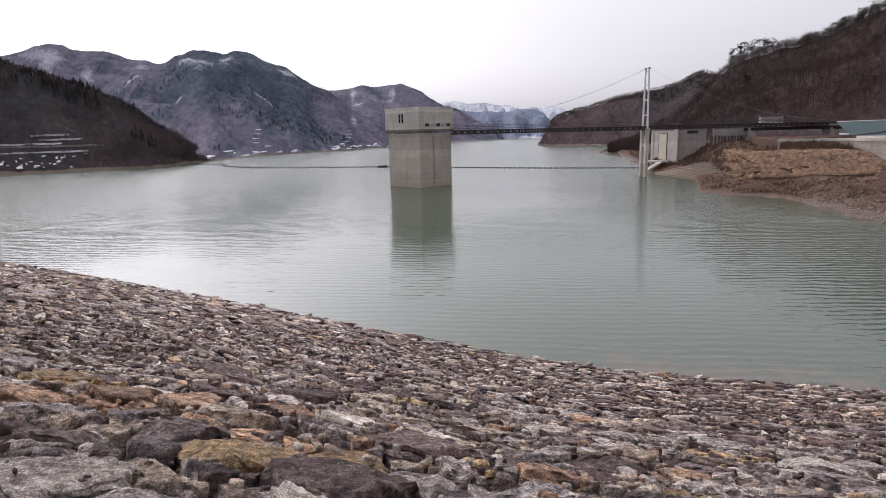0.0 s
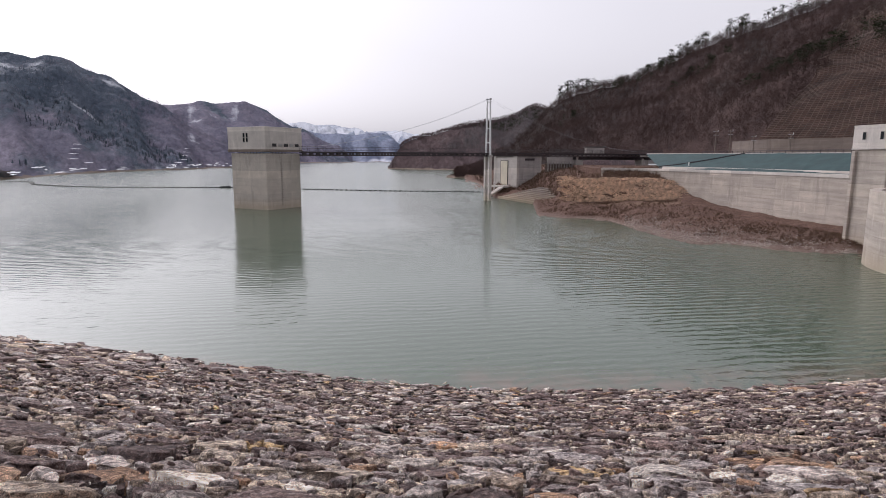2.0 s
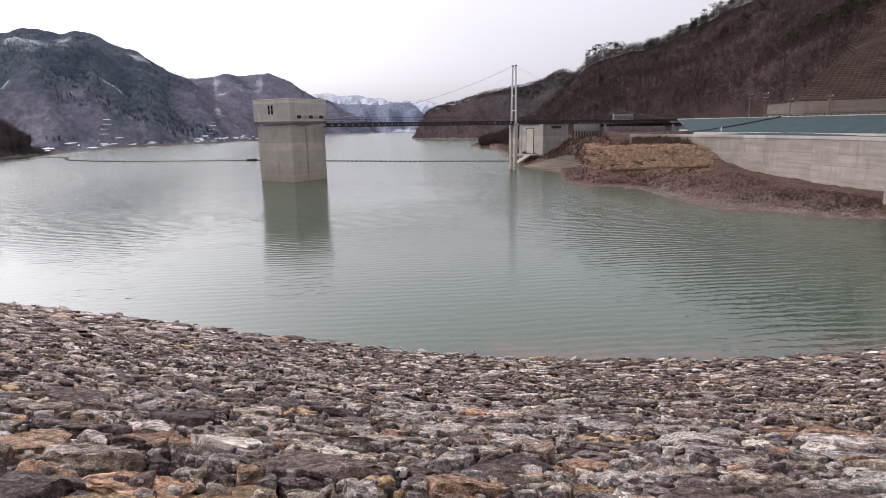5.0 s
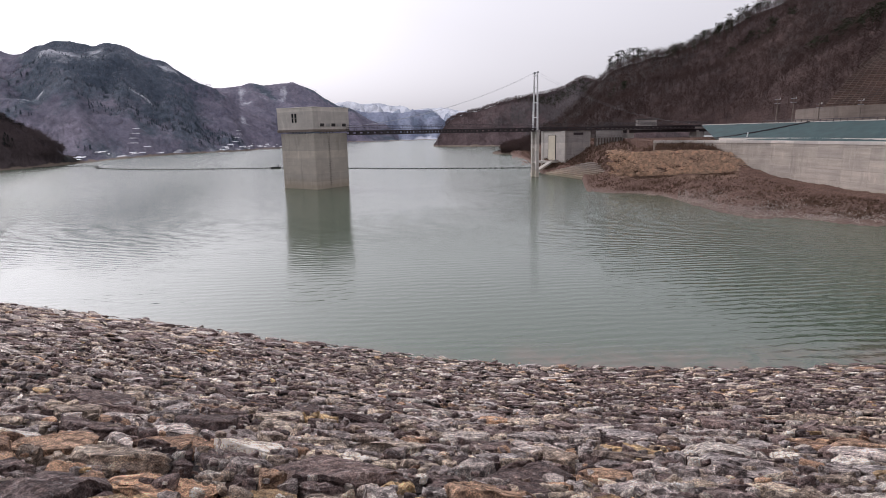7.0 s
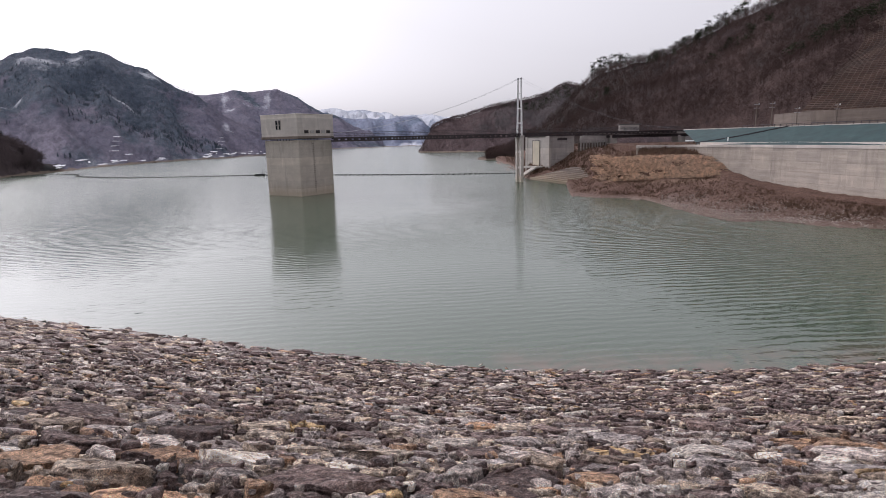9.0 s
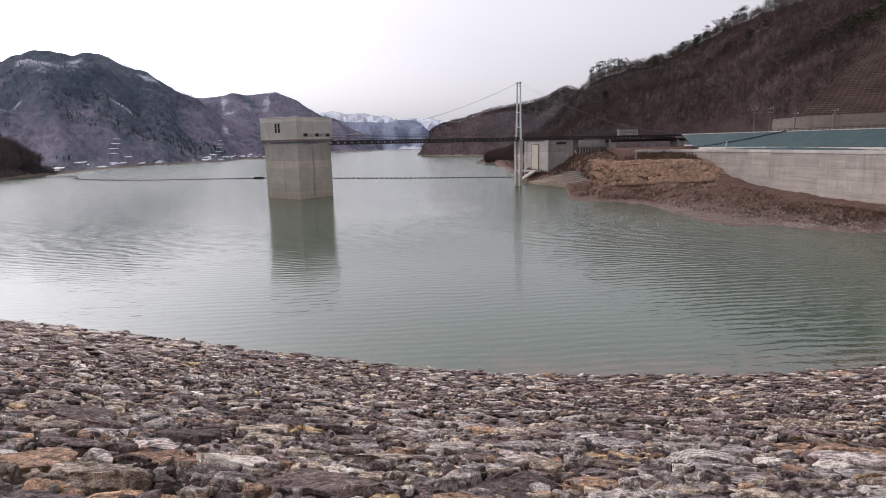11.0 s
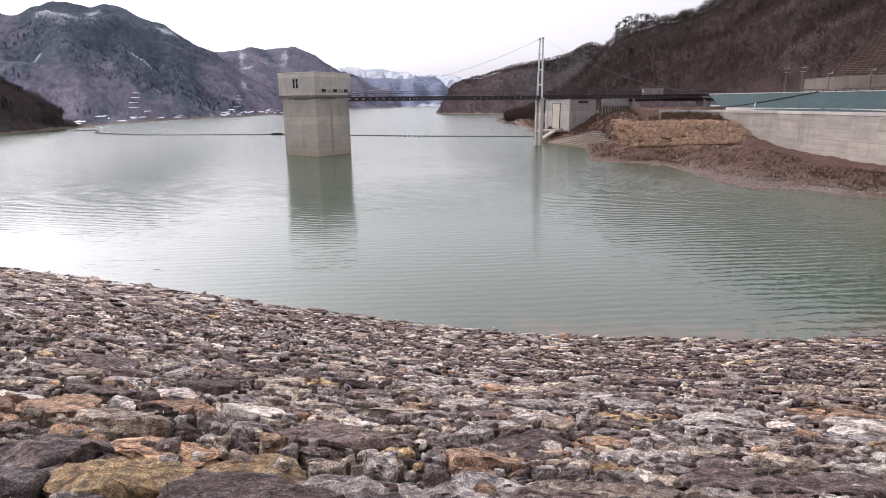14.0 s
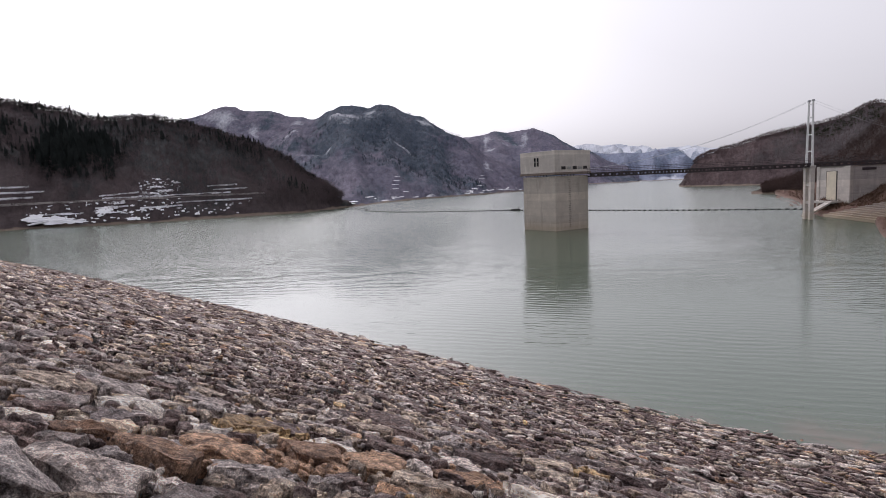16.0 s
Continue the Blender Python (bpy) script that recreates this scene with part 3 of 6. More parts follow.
hill_right = Hill("hill_right", [15.2, 16, 18, 20.8, 23, 25.7, 28.9, 32, 35, 37.8, 41, 43.6, 46.4, 50, 55, 60, 68, 80, 110],
                  [305, 302, 285, 235, 215, 205, 200, 195, 188, 176, 152, 136, 130, 126, 120, 116, 112, 110, 110],
                  [0, 0, 0, 4, 8, 11, 12.3, 12.4, 12.4, 12.4, 12.4, 12.4, 12.4, 12.4, 12.4, 12.4, 12.4, 12.4, 12.4],
                  [312, 312, 312, 315, 320, 330, 330, 325, 318, 312, 300, 292, 285, 276, 268, 262, 255, 250, 240],
                  [-1.9, -1.6, -0.9, 0.6, 2.0, 4.9, 6.1, 6.7, 8.0, 9.2, 10.2, 10.8, 11.7, 13.4, 15.2, 16.8, 18.2, 19, 18],
                  HILL_RIGHT, "steep brown hillside of leafless woods", 0.4, 30, 4.0, 45, 13.0, 0.95, None, 0.0, 6.0)

# ---- right bank: mud flat, walls, green slope, road ----
BEARING = [17, 18.5, 19.9, 21, 22.5, 23.7, 24.1, 25, 26.3, 27.2, 28.3, 31, 33.8, 36, 37.4, 38.6, 41, 43, 45.3, 48.6, 51.3, 53]
# along each bearing from the lookout: the water's edge, the foot and the top of the mound, the back of the bank
EDGE_R = curve(BEARING, [290, 235, 160, 155, 151, 142, 117, 109.8, 107.5, 107, 107, 104.8, 92.5, 86, 82.5, 80.8, 82.3, 81.5, 80.3, 81, 82, 83])
FOOT_R = curve(BEARING, [294, 240, 164, 159, 156, 150, 147, 141, 130, 119.5, 117, 114, 111.5, 112, 110.5, 106, 101, 97.5, 94, 89, 86.5, 86])
FOOT_Z = curve(BEARING, [0.8, 0.8, 0.8, 1.5, 2.0, 1.6, 1.3, 1.7, 2.1, 2.2, 2.2, 2.6, 3.0, 3.3, 3.5, 3.2, 2.5, 2.1, 1.9, 1.7, 1.7, 1.6])
TOP_R = curve(BEARING, [300, 250, 175, 168, 168, 168, 166, 158, 143, 126.5, 121.5, 118, 115.8, 116, 115, 112.2, 107.4, 104, 99.5, 93.8, 89.8, 88.5])
TOP_Z = curve(BEARING, [2, 3, 4.5, 5, 5.5, 6, 6.2, 6.4, 6.6, 6.5, 6.4, 6.7, 6.9, 6.5, 5.2, 4.1, 3.0, 2.6, 2.3, 2.1, 2.2, 2.0])


def back_r(a):
    return 200 - 78 * max(0.0, min(1.0, (a - 28.6) / 1.8)) if a < 36.5 else float(TOP_R(a)) + 0.3


def bank_height(a, r):
    """The height of the right bank: a flat foreshore, a steep mound or the wall's foot behind it, and a plateau."""
    e, f, t, b = float(EDGE_R(a)), float(FOOT_R(a)), float(TOP_R(a)), back_r(a)
    zf, zt = float(FOOT_Z(a)), float(TOP_Z(a))
    if r <= f:
        u = max(0.0, (r - e) / (f - e))
        return zf * (0.55 * u + 0.45 * math.sqrt(u)) - 0.05
    if r <= t:
        u = (r - f) / (t - f)
        return zf + (zt - zf) * (0.4 * u + 0.6 * u * u * (3 - 2 * u))
    u = min(1.0, (r - t) / max(0.1, b - t))
    return zt + (2.2 * u if a < 36.5 else 0.0)


def on_bank(a, r, lift=0.0):
    return Vector((EYE.x + r * math.sin(radians(a)), EYE.y + r * math.cos(radians(a)), bank_height(a, r) + lift))


def foreshore():
    verts, faces, grass, pebble = [], [], [], []
    n = 260
    for i in range(n):
        a = 17 + 36 * i / (n - 1)
        e, f, t, b = float(EDGE_R(a)), float(FOOT_R(a)), float(TOP_R(a)), back_r(a)
        e += 0.9 * rough(a * 2.2, 0, 1.3, 4, 3.0) - 2.6 * max(0.0, min(1.0, (a - 26) / 3))
        rs = [e - 3] + [e + (f - e) * (j / 16) for j in range(16)] + [f + (t - f) * j / 14 for j in range(14)] + [t + (b - t) * j / 8 for j in range(9)]
        for j, r in enumerate(rs):
            p = on_bank(a, r)
            if j == 0:
                p.z = -1.2
            else:
                p.z += (0.22 * rough(p.x, p.y, 4, 4, 1.0) + 0.12 * rough(p.x, p.y, 1.2, 3, 2.0)) * min(1.0, j / 4)
                if 17 <= j < 31 and 26.5 < a < 37.2:
                    # trampled ledges across the mound's face
                    p.z += 0.22 * math.sin(p.z * 7 + 2 * rough(p.x, p.y, 5, 2, 5.0))
            verts.append(p)
            face = 1.0 if 15 <= j < 33 and 26.6 < a < 37.3 else 0.0
            grass.append(face)
            pebble.append(max(0.0, 1 - p.z / (1.7 if a > 33 else 0.7)))
    m = 40
    for i in range(n - 1):
        for j in range(m - 1):
            faces.append((i * m + j, i * m + j + 1, (i + 1) * m + j + 1, (i + 1) * m + j))
    ob = raw("mud_bank", verts, faces, MUD)
    for key, values in (("grass", grass), ("pebble", pebble)):
        t = ob.data.attributes.new(key, "FLOAT", "POINT")
        t.data.foreach_set("value", values)
    ob.data.polygons.foreach_set("use_smooth", [True] * len(faces))
    tagged(ob, "reddish brown mud bank with pebbles at the waterline", "bank", kind="structure")


foreshore()


def strip(name, pts, width, z0, material, label, category="wall", thick_dir=1):
    """A wall along a line in plan: pts of (x, y, top); width to its inland side."""
    verts, faces = [], []
    for i, (x, y, t) in enumerate(pts):
        a = Vector(pts[max(0, i - 1)][:2])
        b = Vector(pts[min(len(pts) - 1, i + 1)][:2])
        d = (b - a).normalized()
        nrm = Vector((d.y, -d.x)) * thick_dir
        for ox, z in ((0, z0), (0, t), (width, t), (width, z0)):
            verts.append((x + nrm.x * ox, y + nrm.y * ox, z))
    for i in range(len(pts) - 1):
        for j in range(4):
            k = (j + 1) % 4
            faces.append((i * 4 + j, i * 4 + k, i * 4 + 4 + k, i * 4 + 4 + j))
    faces += [(0, 1, 2, 3), tuple(len(pts) * 4 - 4 + j for j in (3, 2, 1, 0))]
    ob = raw(name, verts, faces, material)
    run, along = [], 0.0
    for i, p in enumerate(pts):
        along += math.dist(p[:2], pts[i - 1][:2]) if i else 0.0
        run += [along] * 4
    ob.data.attributes.new("run", "FLOAT", "POINT").data.foreach_set("value", run)
    bm = bmesh.new()
    bm.from_mesh(ob.data)
    bmesh.ops.recalc_face_normals(bm, faces=bm.faces)
    bm.to_mesh(ob.data)
    bm.free()
    return tagged(ob, label, category, kind="structure")


# long training wall behind the mud bank, bending away at its far end
LINE = [(70.0, 55.2), (70.4, 62), (70.8, 70), (71.0, 76), (70.8, 81), (70.5, 86), (69.6, 92), (68.2, 96.8), (65.2, 101), (60.8, 104.6)]
strip("wall_training", [(x, y, 8.62) for x, y in LINE], 0.9, -2, CONCRETE, "long weathered concrete retaining wall above the mud bank")
strip("wall_coping", [(x - 0.10, y - 0.05, 8.9) for x, y in LINE], 1.5, 8.45, CONCRETE_PALE, "pale concrete coping of the retaining wall", "trim")
strip("wall_upper_kerb", [(x + 1.35, y + 0.3, 9.3) for x, y in LINE[:8]], 0.35, 8.3, CONCRETE_PALE, "pale upper kerb behind the wall's coping", "trim")
strip("ramp_kerb", [(71.6, 101.0, 9.3), (73.2, 97.6, 9.75), (75.8, 93.6, 10.55), (78.6, 90.6, 11.35), (81.0, 88.4, 12.0), (81.1, 84, 12.0)], 0.3, 8.6, STEEL_DARK, "dark kerb of a ramp that climbs the green slope", "trim")

# curved spillway wall with its round nose
NOSE = [(61.9, 19.0), (60.7, 22.7), (59.2, 25.6), (57.6, 29.2), (56.2, 32.4), (55.3, 35.2), (54.9, 37.8), (55.0, 40.0), (55.6, 42.3), (56.7, 44.4), (58.2, 46.3), (60.1, 47.9), (62.4, 49.2), (65.0, 50.0)]
nose_x = curve(list(range(len(NOSE))), [p[0] for p in NOSE])
nose_y = curve(list(range(len(NOSE))), [p[1] for p in NOSE])
ARC = [(float(nose_x(i / 4)), float(nose_y(i / 4))) for i in range(4 * (len(NOSE) - 1) + 1)]
strip("wall_spillway", [(x, y, 7.35) for x, y in ARC], 0.8, -2, CONCRETE, "curved concrete spillway wall standing in the water")
strip("wall_spillway_coping", [(x - 0.06, y - 0.03, 7.75) for x, y in ARC], 1.0, 6.95, CONCRETE, "proud coping band along the curved wall", "trim")

# inner wall, floor of the chute and slopes beyond
strip("wall_inner", [(70.1, 46.0, 9.7), (70.7, 40, 9.7), (71.5, 32, 9.7), (72.5, 22, 9.7), (73.5, 8, 9.7)][::-1], 0.8, -2, CONCRETE, "straight concrete wall behind the spillway", thick_dir=-1)


def slab(name, quad, thick, material, label, category, parent=None):
    n = len(quad)
    verts = [tuple(q) for q in quad] + [(q[0], q[1], q[2] - thick) for q in quad]
    faces = [tuple(range(n)), tuple(range(2 * n - 1, n - 1, -1))] + [(i, i + n, (i + 1) % n + n, (i + 1) % n) for i in range(n)]
    ob = raw(name, verts, faces, material, parent)
    bm = bmesh.new()
    bm.from_mesh(ob.data)
    bmesh.ops.recalc_face_normals(bm, faces=bm.faces)
    bm.to_mesh(ob.data)
    bm.free()
    return tagged(ob, label, category, kind="structure") if label else ob


def green_slope(name, low, high, label):
    """A sheeted slope between two lines, with seams as shallow ribs."""
    verts, faces = [], []
    n = 60
    for i in range(n):
        u = i / (n - 1)
        for j in range(5):
            v = j / 4
            p = Vector(low[0]).lerp(Vector(low[1]), u).lerp(Vector(high[0]).lerp(Vector(high[1]), u), v)
            p.z += 0.07 * rough(p.x, p.y, 2.5, 3, 6.0) + (0.05 if i % 6 == 0 else 0)
            verts.append(p)
    for i in range(n - 1):
        for j in range(4):
            faces.append((i * 5 + j, i * 5 + j + 1, i * 5 + 6 + j, i * 5 + 5 + j))
    return tagged(raw(name, verts, faces, GREEN), label, "slope", kind="structure")


green_slope("slope_green", [(71.5, 54, 8.85), (70.5, 99, 8.85)], [(81, 54, 11.75), (80, 118, 11.75)], "green sheeted slope between the wall and the road")
green_slope("slope_green_right", [(73.6, 47, 9.62), (76, 2, 9.65)], [(80.5, 49, 11.7), (82, 2, 11.7)], "green sheeted slope below the crest road")
slab("road", [(78.5, 0, 11.75), (79, 40, 11.75), (81, 54, 11.75), (80, 118, 11.75), (90, 132, 11.8), (104, 147, 11.8), (118, 160, 12.0), (132, 120, 12.3), (122, 80, 12.3), (118, 0, 12.3)], 0.5, ASPHALT, "asphalt road along the crest and the hillside foot", "road")
strip("wall_road_edge", [(79, 40, 11.95), (81.1, 54, 11.9), (80.1, 118, 11.9)], 0.3, 11.2, CONCRETE_PALE, "low pale concrete kerb of the road", "trim")
slab("ledge_behind_wall", [(70.8, 55, 8.78), (71.5, 76, 8.78), (71.2, 86, 8.7), (70.6, 93, 8.7), (69.2, 98, 8.7), (66, 103, 8.7), (62.6, 105.6, 8.7), (68, 124, 8.7), (82, 158, 8.7), (106, 150, 8.7), (84, 120, 8.7), (80, 56, 8.7)], 4.0, MUD, "bare earth ledge behind the wall", "ground")
slab("access_lane", [(61.2, 105.2, 8.74), (65.6, 101.8, 8.74), (68.8, 97.6, 8.74), (71.5, 101, 8.74), (64.5, 110, 8.74)], 0.6, CONCRETE_PALE, "concrete lane at the top of the bank", "pavement")
slab("chute_floor", [(64, 21, 0.8), (58.5, 36, 0.8), (61, 45, 0.8), (69.8, 47.4, 0.8), (72, 21, 0.8)], 0.5, CONCRETE_GREY, "concrete floor of the spillway chute", "floor")


# ---- gate house at the spillway ----
def gate_house():
    g = thing("gate_house", pose(65.3, 50.4, 0, 0, 0, -5), "weathered concrete gate pier with a small pale control room on top", "gate house")
    part("pier", boxed(4.5, 4.4, 14.1, 2.35, 2.35, 5.1, 0.06), CONCRETE, g)
    part("buttress", boxed(0.4, 0.5, 13.9, -0.04, 4.42, 4.9, 0.05), CONCRETE, g)
    room = part("control_room", boxed(4.9, 4.9, 2.55, 2.4, 2.4, 13.45, 0.04), CONCRETE_PALE, g, "pale concrete control room")
    part("roof_slab", boxed(4.94, 4.94, 0.14, 2.4, 2.4, 14.78, 0.03), CONCRETE_PALE, g)
    part("floor_ledge", boxed(4.98, 4.98, 0.18, 2.4, 2.4, 12.1, 0.03), CONCRETE_GREY, g)
    for y in (1.0, 3.3):
        w = part("window", boxed(0.06, 0.55, 1.0, -0.065, y, 13.6, 0.0), CONCRETE_GREY, g)
        part("pane", boxed(0.05, 0.4, 0.85, -0.085, y, 13.6, 0.0), DARK_GLASS, w)
    for x in (1.1, 3.1):
        w = part("window", boxed(0.5, 0.06, 1.0, x, -0.065, 13.65, 0.0), CONCRETE_GREY, g)
        part("pane", boxed(0.35, 0.05, 0.85, x, -0.085, 13.65, 0.0), DARK_GLASS, w)
    d = part("door", boxed(0.6, 0.06, 1.7, 4.2, -0.065, 13.2, 0.0), STEEL_DARK, g, "dark door of the control room")
    # stepped piers on the land side
    for x, w, y in ((5.1, 0.9, 0.5), (6.6, 1.5, 1.0), (8.3, 1.2, 1.4)):
        part("gate_slot_pier", boxed(w, 3.0, 13.0, x, y + 1.4, 4.6, 0.04), CONCRETE_GREY, g)
    part("lintel", boxed(4.6, 2.6, 0.5, 6.6, 1.9, 11.4, 0.03), CONCRETE_GREY, g)
    return g


gate_house()


def railing(parent, a, b, count, height=1.1, material=STEEL_DARK, r=0.045, mids=2):
    a, b = Vector(a), Vector(b)
    up = Vector((0, 0, height))
    for i in range(mids + 1):
        h = Vector((0, 0, height * (i + 1) / (mids + 1)))
        part("rail", rodded(a + h, b + h, r, None, 6), material, parent)
    bm = rodded((0, 0, 0), up, r * 1.1, None, 6)
    first = part("post", bm, material, parent)
    first.location = a
    for i in range(1, count):
        o = new("post", first.data)
        o.parent = parent
        o.location = a.lerp(b, i / (count - 1))


def spillway_bridge():
    g = thing("spillway_bridge", Matrix(), "grey concrete girder bridge with dark railings over the spillway", "bridge")
    a, b = Vector((70.0, 47.5, 0)), Vector((74.2, 31.5, 0))
    d = (b - a)
    n = d.length
    rz = math.degrees(math.atan2(d.y, d.x))
    mid = (a + b) / 2
    m = Matrix.Translation(mid) @ pose(0, 0, 0, 0, 0, rz)
    for off in (-1.8, 1.8):
        part("girder", box(bmesh.new(), n, 0.5, 0.95, m @ pose(0, off, 10.85), 0.04), CONCRETE_GREY, g)
    part("deck", box(bmesh.new(), n + 1.5, 4.6, 0.28, m @ pose(0, 0, 11.42), 0.03), CONCRETE_PALE, g)
    for off in (-2.1, 2.1):
        part("abutment", box(bmesh.new(), 1.5, 0.5, 0.9, m @ pose(n / 2 + 0.2, off, 10.0), 0.04), CONCRETE_OLD, g)
    for off in (-2.2, 2.2):
        p, q = m @ Vector((-n / 2 - 0.6, off, 11.55)), m @ Vector((n / 2 + 1, off, 11.55))
        railing(g, p, q, 40, 0.85, STEEL_DARK, 0.06, 3)
    return g


spillway_bridge()


# ---- intake tower ----
def intake_tower():
    g = thing("intake_tower", pose(-4.55, 130.25, 0, 0, 0, 45 + 1.5), "square weathered concrete intake tower standing in the reservoir", "tower")
    s = 9.95
    part("shaft", boxed(s, s, 14.6, 0, 0, 4.3, 0.1), CONCRETE_TOWER, g)
    # dark concrete gives the ledge the shade that the overcast sky leaves faint
    part("ledge", boxed(10.9, 10.9, 0.5, 0, 0, 12.12, 0.05), CONCRETE_OLD, g, "ledge under the head with its shade put into dark concrete")
    part("head", boxed(10.7, 10.7, 4.4, 0, 0, 14.55, 0.05), CONCRETE_PALE, g, "pale concrete machine room with a flat roof")
    part("roof_parapet", boxed(10.82, 10.82, 0.18, 0, 0, 16.82, 0.03), CONCRETE_PALE, g)
    return g


tower = intake_tower()
h = 5.35
# left face of the head looks along the local -x axis, the right one along -y
for y in (0.55, -0.35):
    w = part("window", boxed(0.1, 0.62, 1.95, -h - 0.02, y, 14.75, 0.0), CONCRETE_GREY, tower)
    part("pane", boxed(0.06, 0.46, 0.85, -h - 0.06, y, 15.2, 0.0), DARK_GLASS, w)
    part("pane", boxed(0.06, 0.46, 0.85, -h - 0.06, y, 14.25, 0.0), DARK_GLASS, w)
for i, x in enumerate((-2.9, -1.2, 0.45, 2.05, 3.65)):
    dark = i % 2 == 0
    w = part("vent", boxed(1.15, 0.1, 0.62, x, -h - 0.02, 13.25, 0.0), STEEL_DARK if dark else CONCRETE_GREY, tower)
    for k in range(3):
        part("slat", boxed(1.0, 0.06, 0.08, x, -h - 0.08, 13.07 + 0.18 * k, 0.0), BLACK if dark else GALV, w)
for k in range(5):
    part("drain_hole", boxed(0.3, 0.05, 0.35, -3.4 + 0.9 * k, -5.28, 11.7, 0.0), BLACK, tower)
    part("drain_hole", boxed(0.05, 0.3, 0.35, -5.28, -2.8 + 0.9 * k, 11.7, 0.0), BLACK, tower)
for k in range(26):
    part("rung", boxed(0.42, 0.1, 0.07, -0.75 + 0.12 * math.sin(k * 1.7), -5.02, 0.8 + 0.4 * k, 0.0), STEEL_DARK, tower)


# ---- footbridge, pylon, cables ----
T0, P0, A0 = Vector((2.6, 128.6, 12.0)), Vector((48.6, 138.6, 11.9)), Vector((101.5, 149.5, 12.1))


def footbridge():
    g = thing("footbridge", Matrix(), "slender dark steel footbridge from the shore to the tower", "bridge")
    for a, b in ((T0, P0), (P0, A0)):
        d = b - a
        side = Vector((-d.y, d.x, 0)).normalized() * 0.9
        m = Matrix.Translation((a + b) / 2) @ pose(0, 0, 0, 0, 0, math.degrees(math.atan2(d.y, d.x)))
        part("deck", box(bmesh.new(), d.length, 1.9, 0.14, m, 0.0), GALV, g)
        for sgn in (-1, 1):
            for z, tall in ((-0.10, 0.34), (-0.72, 0.30)):
                part("girder", box(bmesh.new(), d.length, 0.16, tall, m @ pose(0, 0.95 * sgn, z), 0.0), STEEL_DARK, g)
            bm = boxed(0.5, 0.12, 0.56, 0, 0, 0, 0.0)
            first = part("girder_web", bm, STEEL_DARK, g)
            count = int(d.length / 1.5)
            for k in range(count):
                o = first if k == 0 else new("girder_web", first.data)
                o.parent = g
                o.matrix_world = m @ pose(-d.length / 2 + d.length * (k + 0.5) / count, 0.95 * sgn, -0.4)
            railing(g, a + side * sgn, b + side * sgn, 28, 1.05, STEEL_DARK, 0.022, 2)
    return g


footbridge()


def pylon():
    g = thing("bridge_pylon", Matrix.Translation((P0.x, P0.y, 0)), "slender white steel pylon on two pale concrete columns", "pylon")
    along = (A0 - T0).normalized()
    side = Vector((-along.y, along.x, 0))
    turn = math.degrees(math.atan2(along.y, along.x))
    for sgn in (-1, 1):
        bm = bmesh.new()
        bmesh.ops.create_cone(bm, cap_ends=True, segments=4, radius1=0.50, radius2=0.58, depth=13.0, matrix=pose(side.x * 0.95 * sgn, side.y * 0.95 * sgn, 4.7, 0, 0, turn + 45))
        part("column", bm, CONCRETE_PALE, g, "pale concrete column")
    for z in (3.6, 7.4):
        part("tie_beam", boxed(0.5, 1.5, 0.6, 0, 0, z, 0.03, turn), CONCRETE_GREY, g)
    part("cap", boxed(1.1, 2.9, 0.6, 0, 0, 11.2, 0.05, turn), CONCRETE_GREY, g)
    for sgn in (-1, 1):
        base, top = side * 1.05 * sgn, side * 0.7 * sgn
        part("leg", rodded(base + Vector((0, 0, 11.2)), top + Vector((0, 0, 25.0)), 0.25, 0.2, 8), STEEL_WHITE, g, "white steel leg")
        part("cable_saddle", boxed(0.5, 0.5, 0.4, top.x, top.y, 25.1, 0.05), GALV, g)
    for z, w in ((14.5, 1.0), (18.0, 0.85), (21.6, 0.7), (24.4, 0.6)):
        part("crossbar", rodded(side * -w + Vector((0, 0, z)), side * w + Vector((0, 0, z)), 0.13, None, 6), STEEL_WHITE, g)
    return g


pylon()


def cable(name, a, b, sag, r, label):
    cu = bpy.data.curves.new(name, "CURVE")
    cu.dimensions, cu.bevel_depth, cu.bevel_resolution = "3D", r, 1
    sp = cu.splines.new("POLY")
    n = 24
    sp.points.add(n - 1)
    for i in range(n):
        u = i / (n - 1)
        p = Vector(a).lerp(Vector(b), u)
        p.z -= 4 * sag * u * (1 - u)
        sp.points[i].co = (*p, 1)
    cu.materials.append(GALV)
    return tagged(new(name, cu), label, "cable", "bridge cables")


for off in (-0.75, 0.75):
    o = Vector((-0.2 * off, 0.98 * off, 0))
    cable("suspension_cable", P0 + o + Vector((0, 0, 13.3)), T0 + o + Vector((-0.5, 0, 0.8)), 2.2, 0.022, "grey steel main cable from the pylon to the tower")
    cable("back_stay_cable", P0 + o + Vector((0, 0, 13.3)), A0 + o + Vector((-3, 0, 0.4)), 2.4, 0.012, "thin grey steel cable from the pylon to the shore")


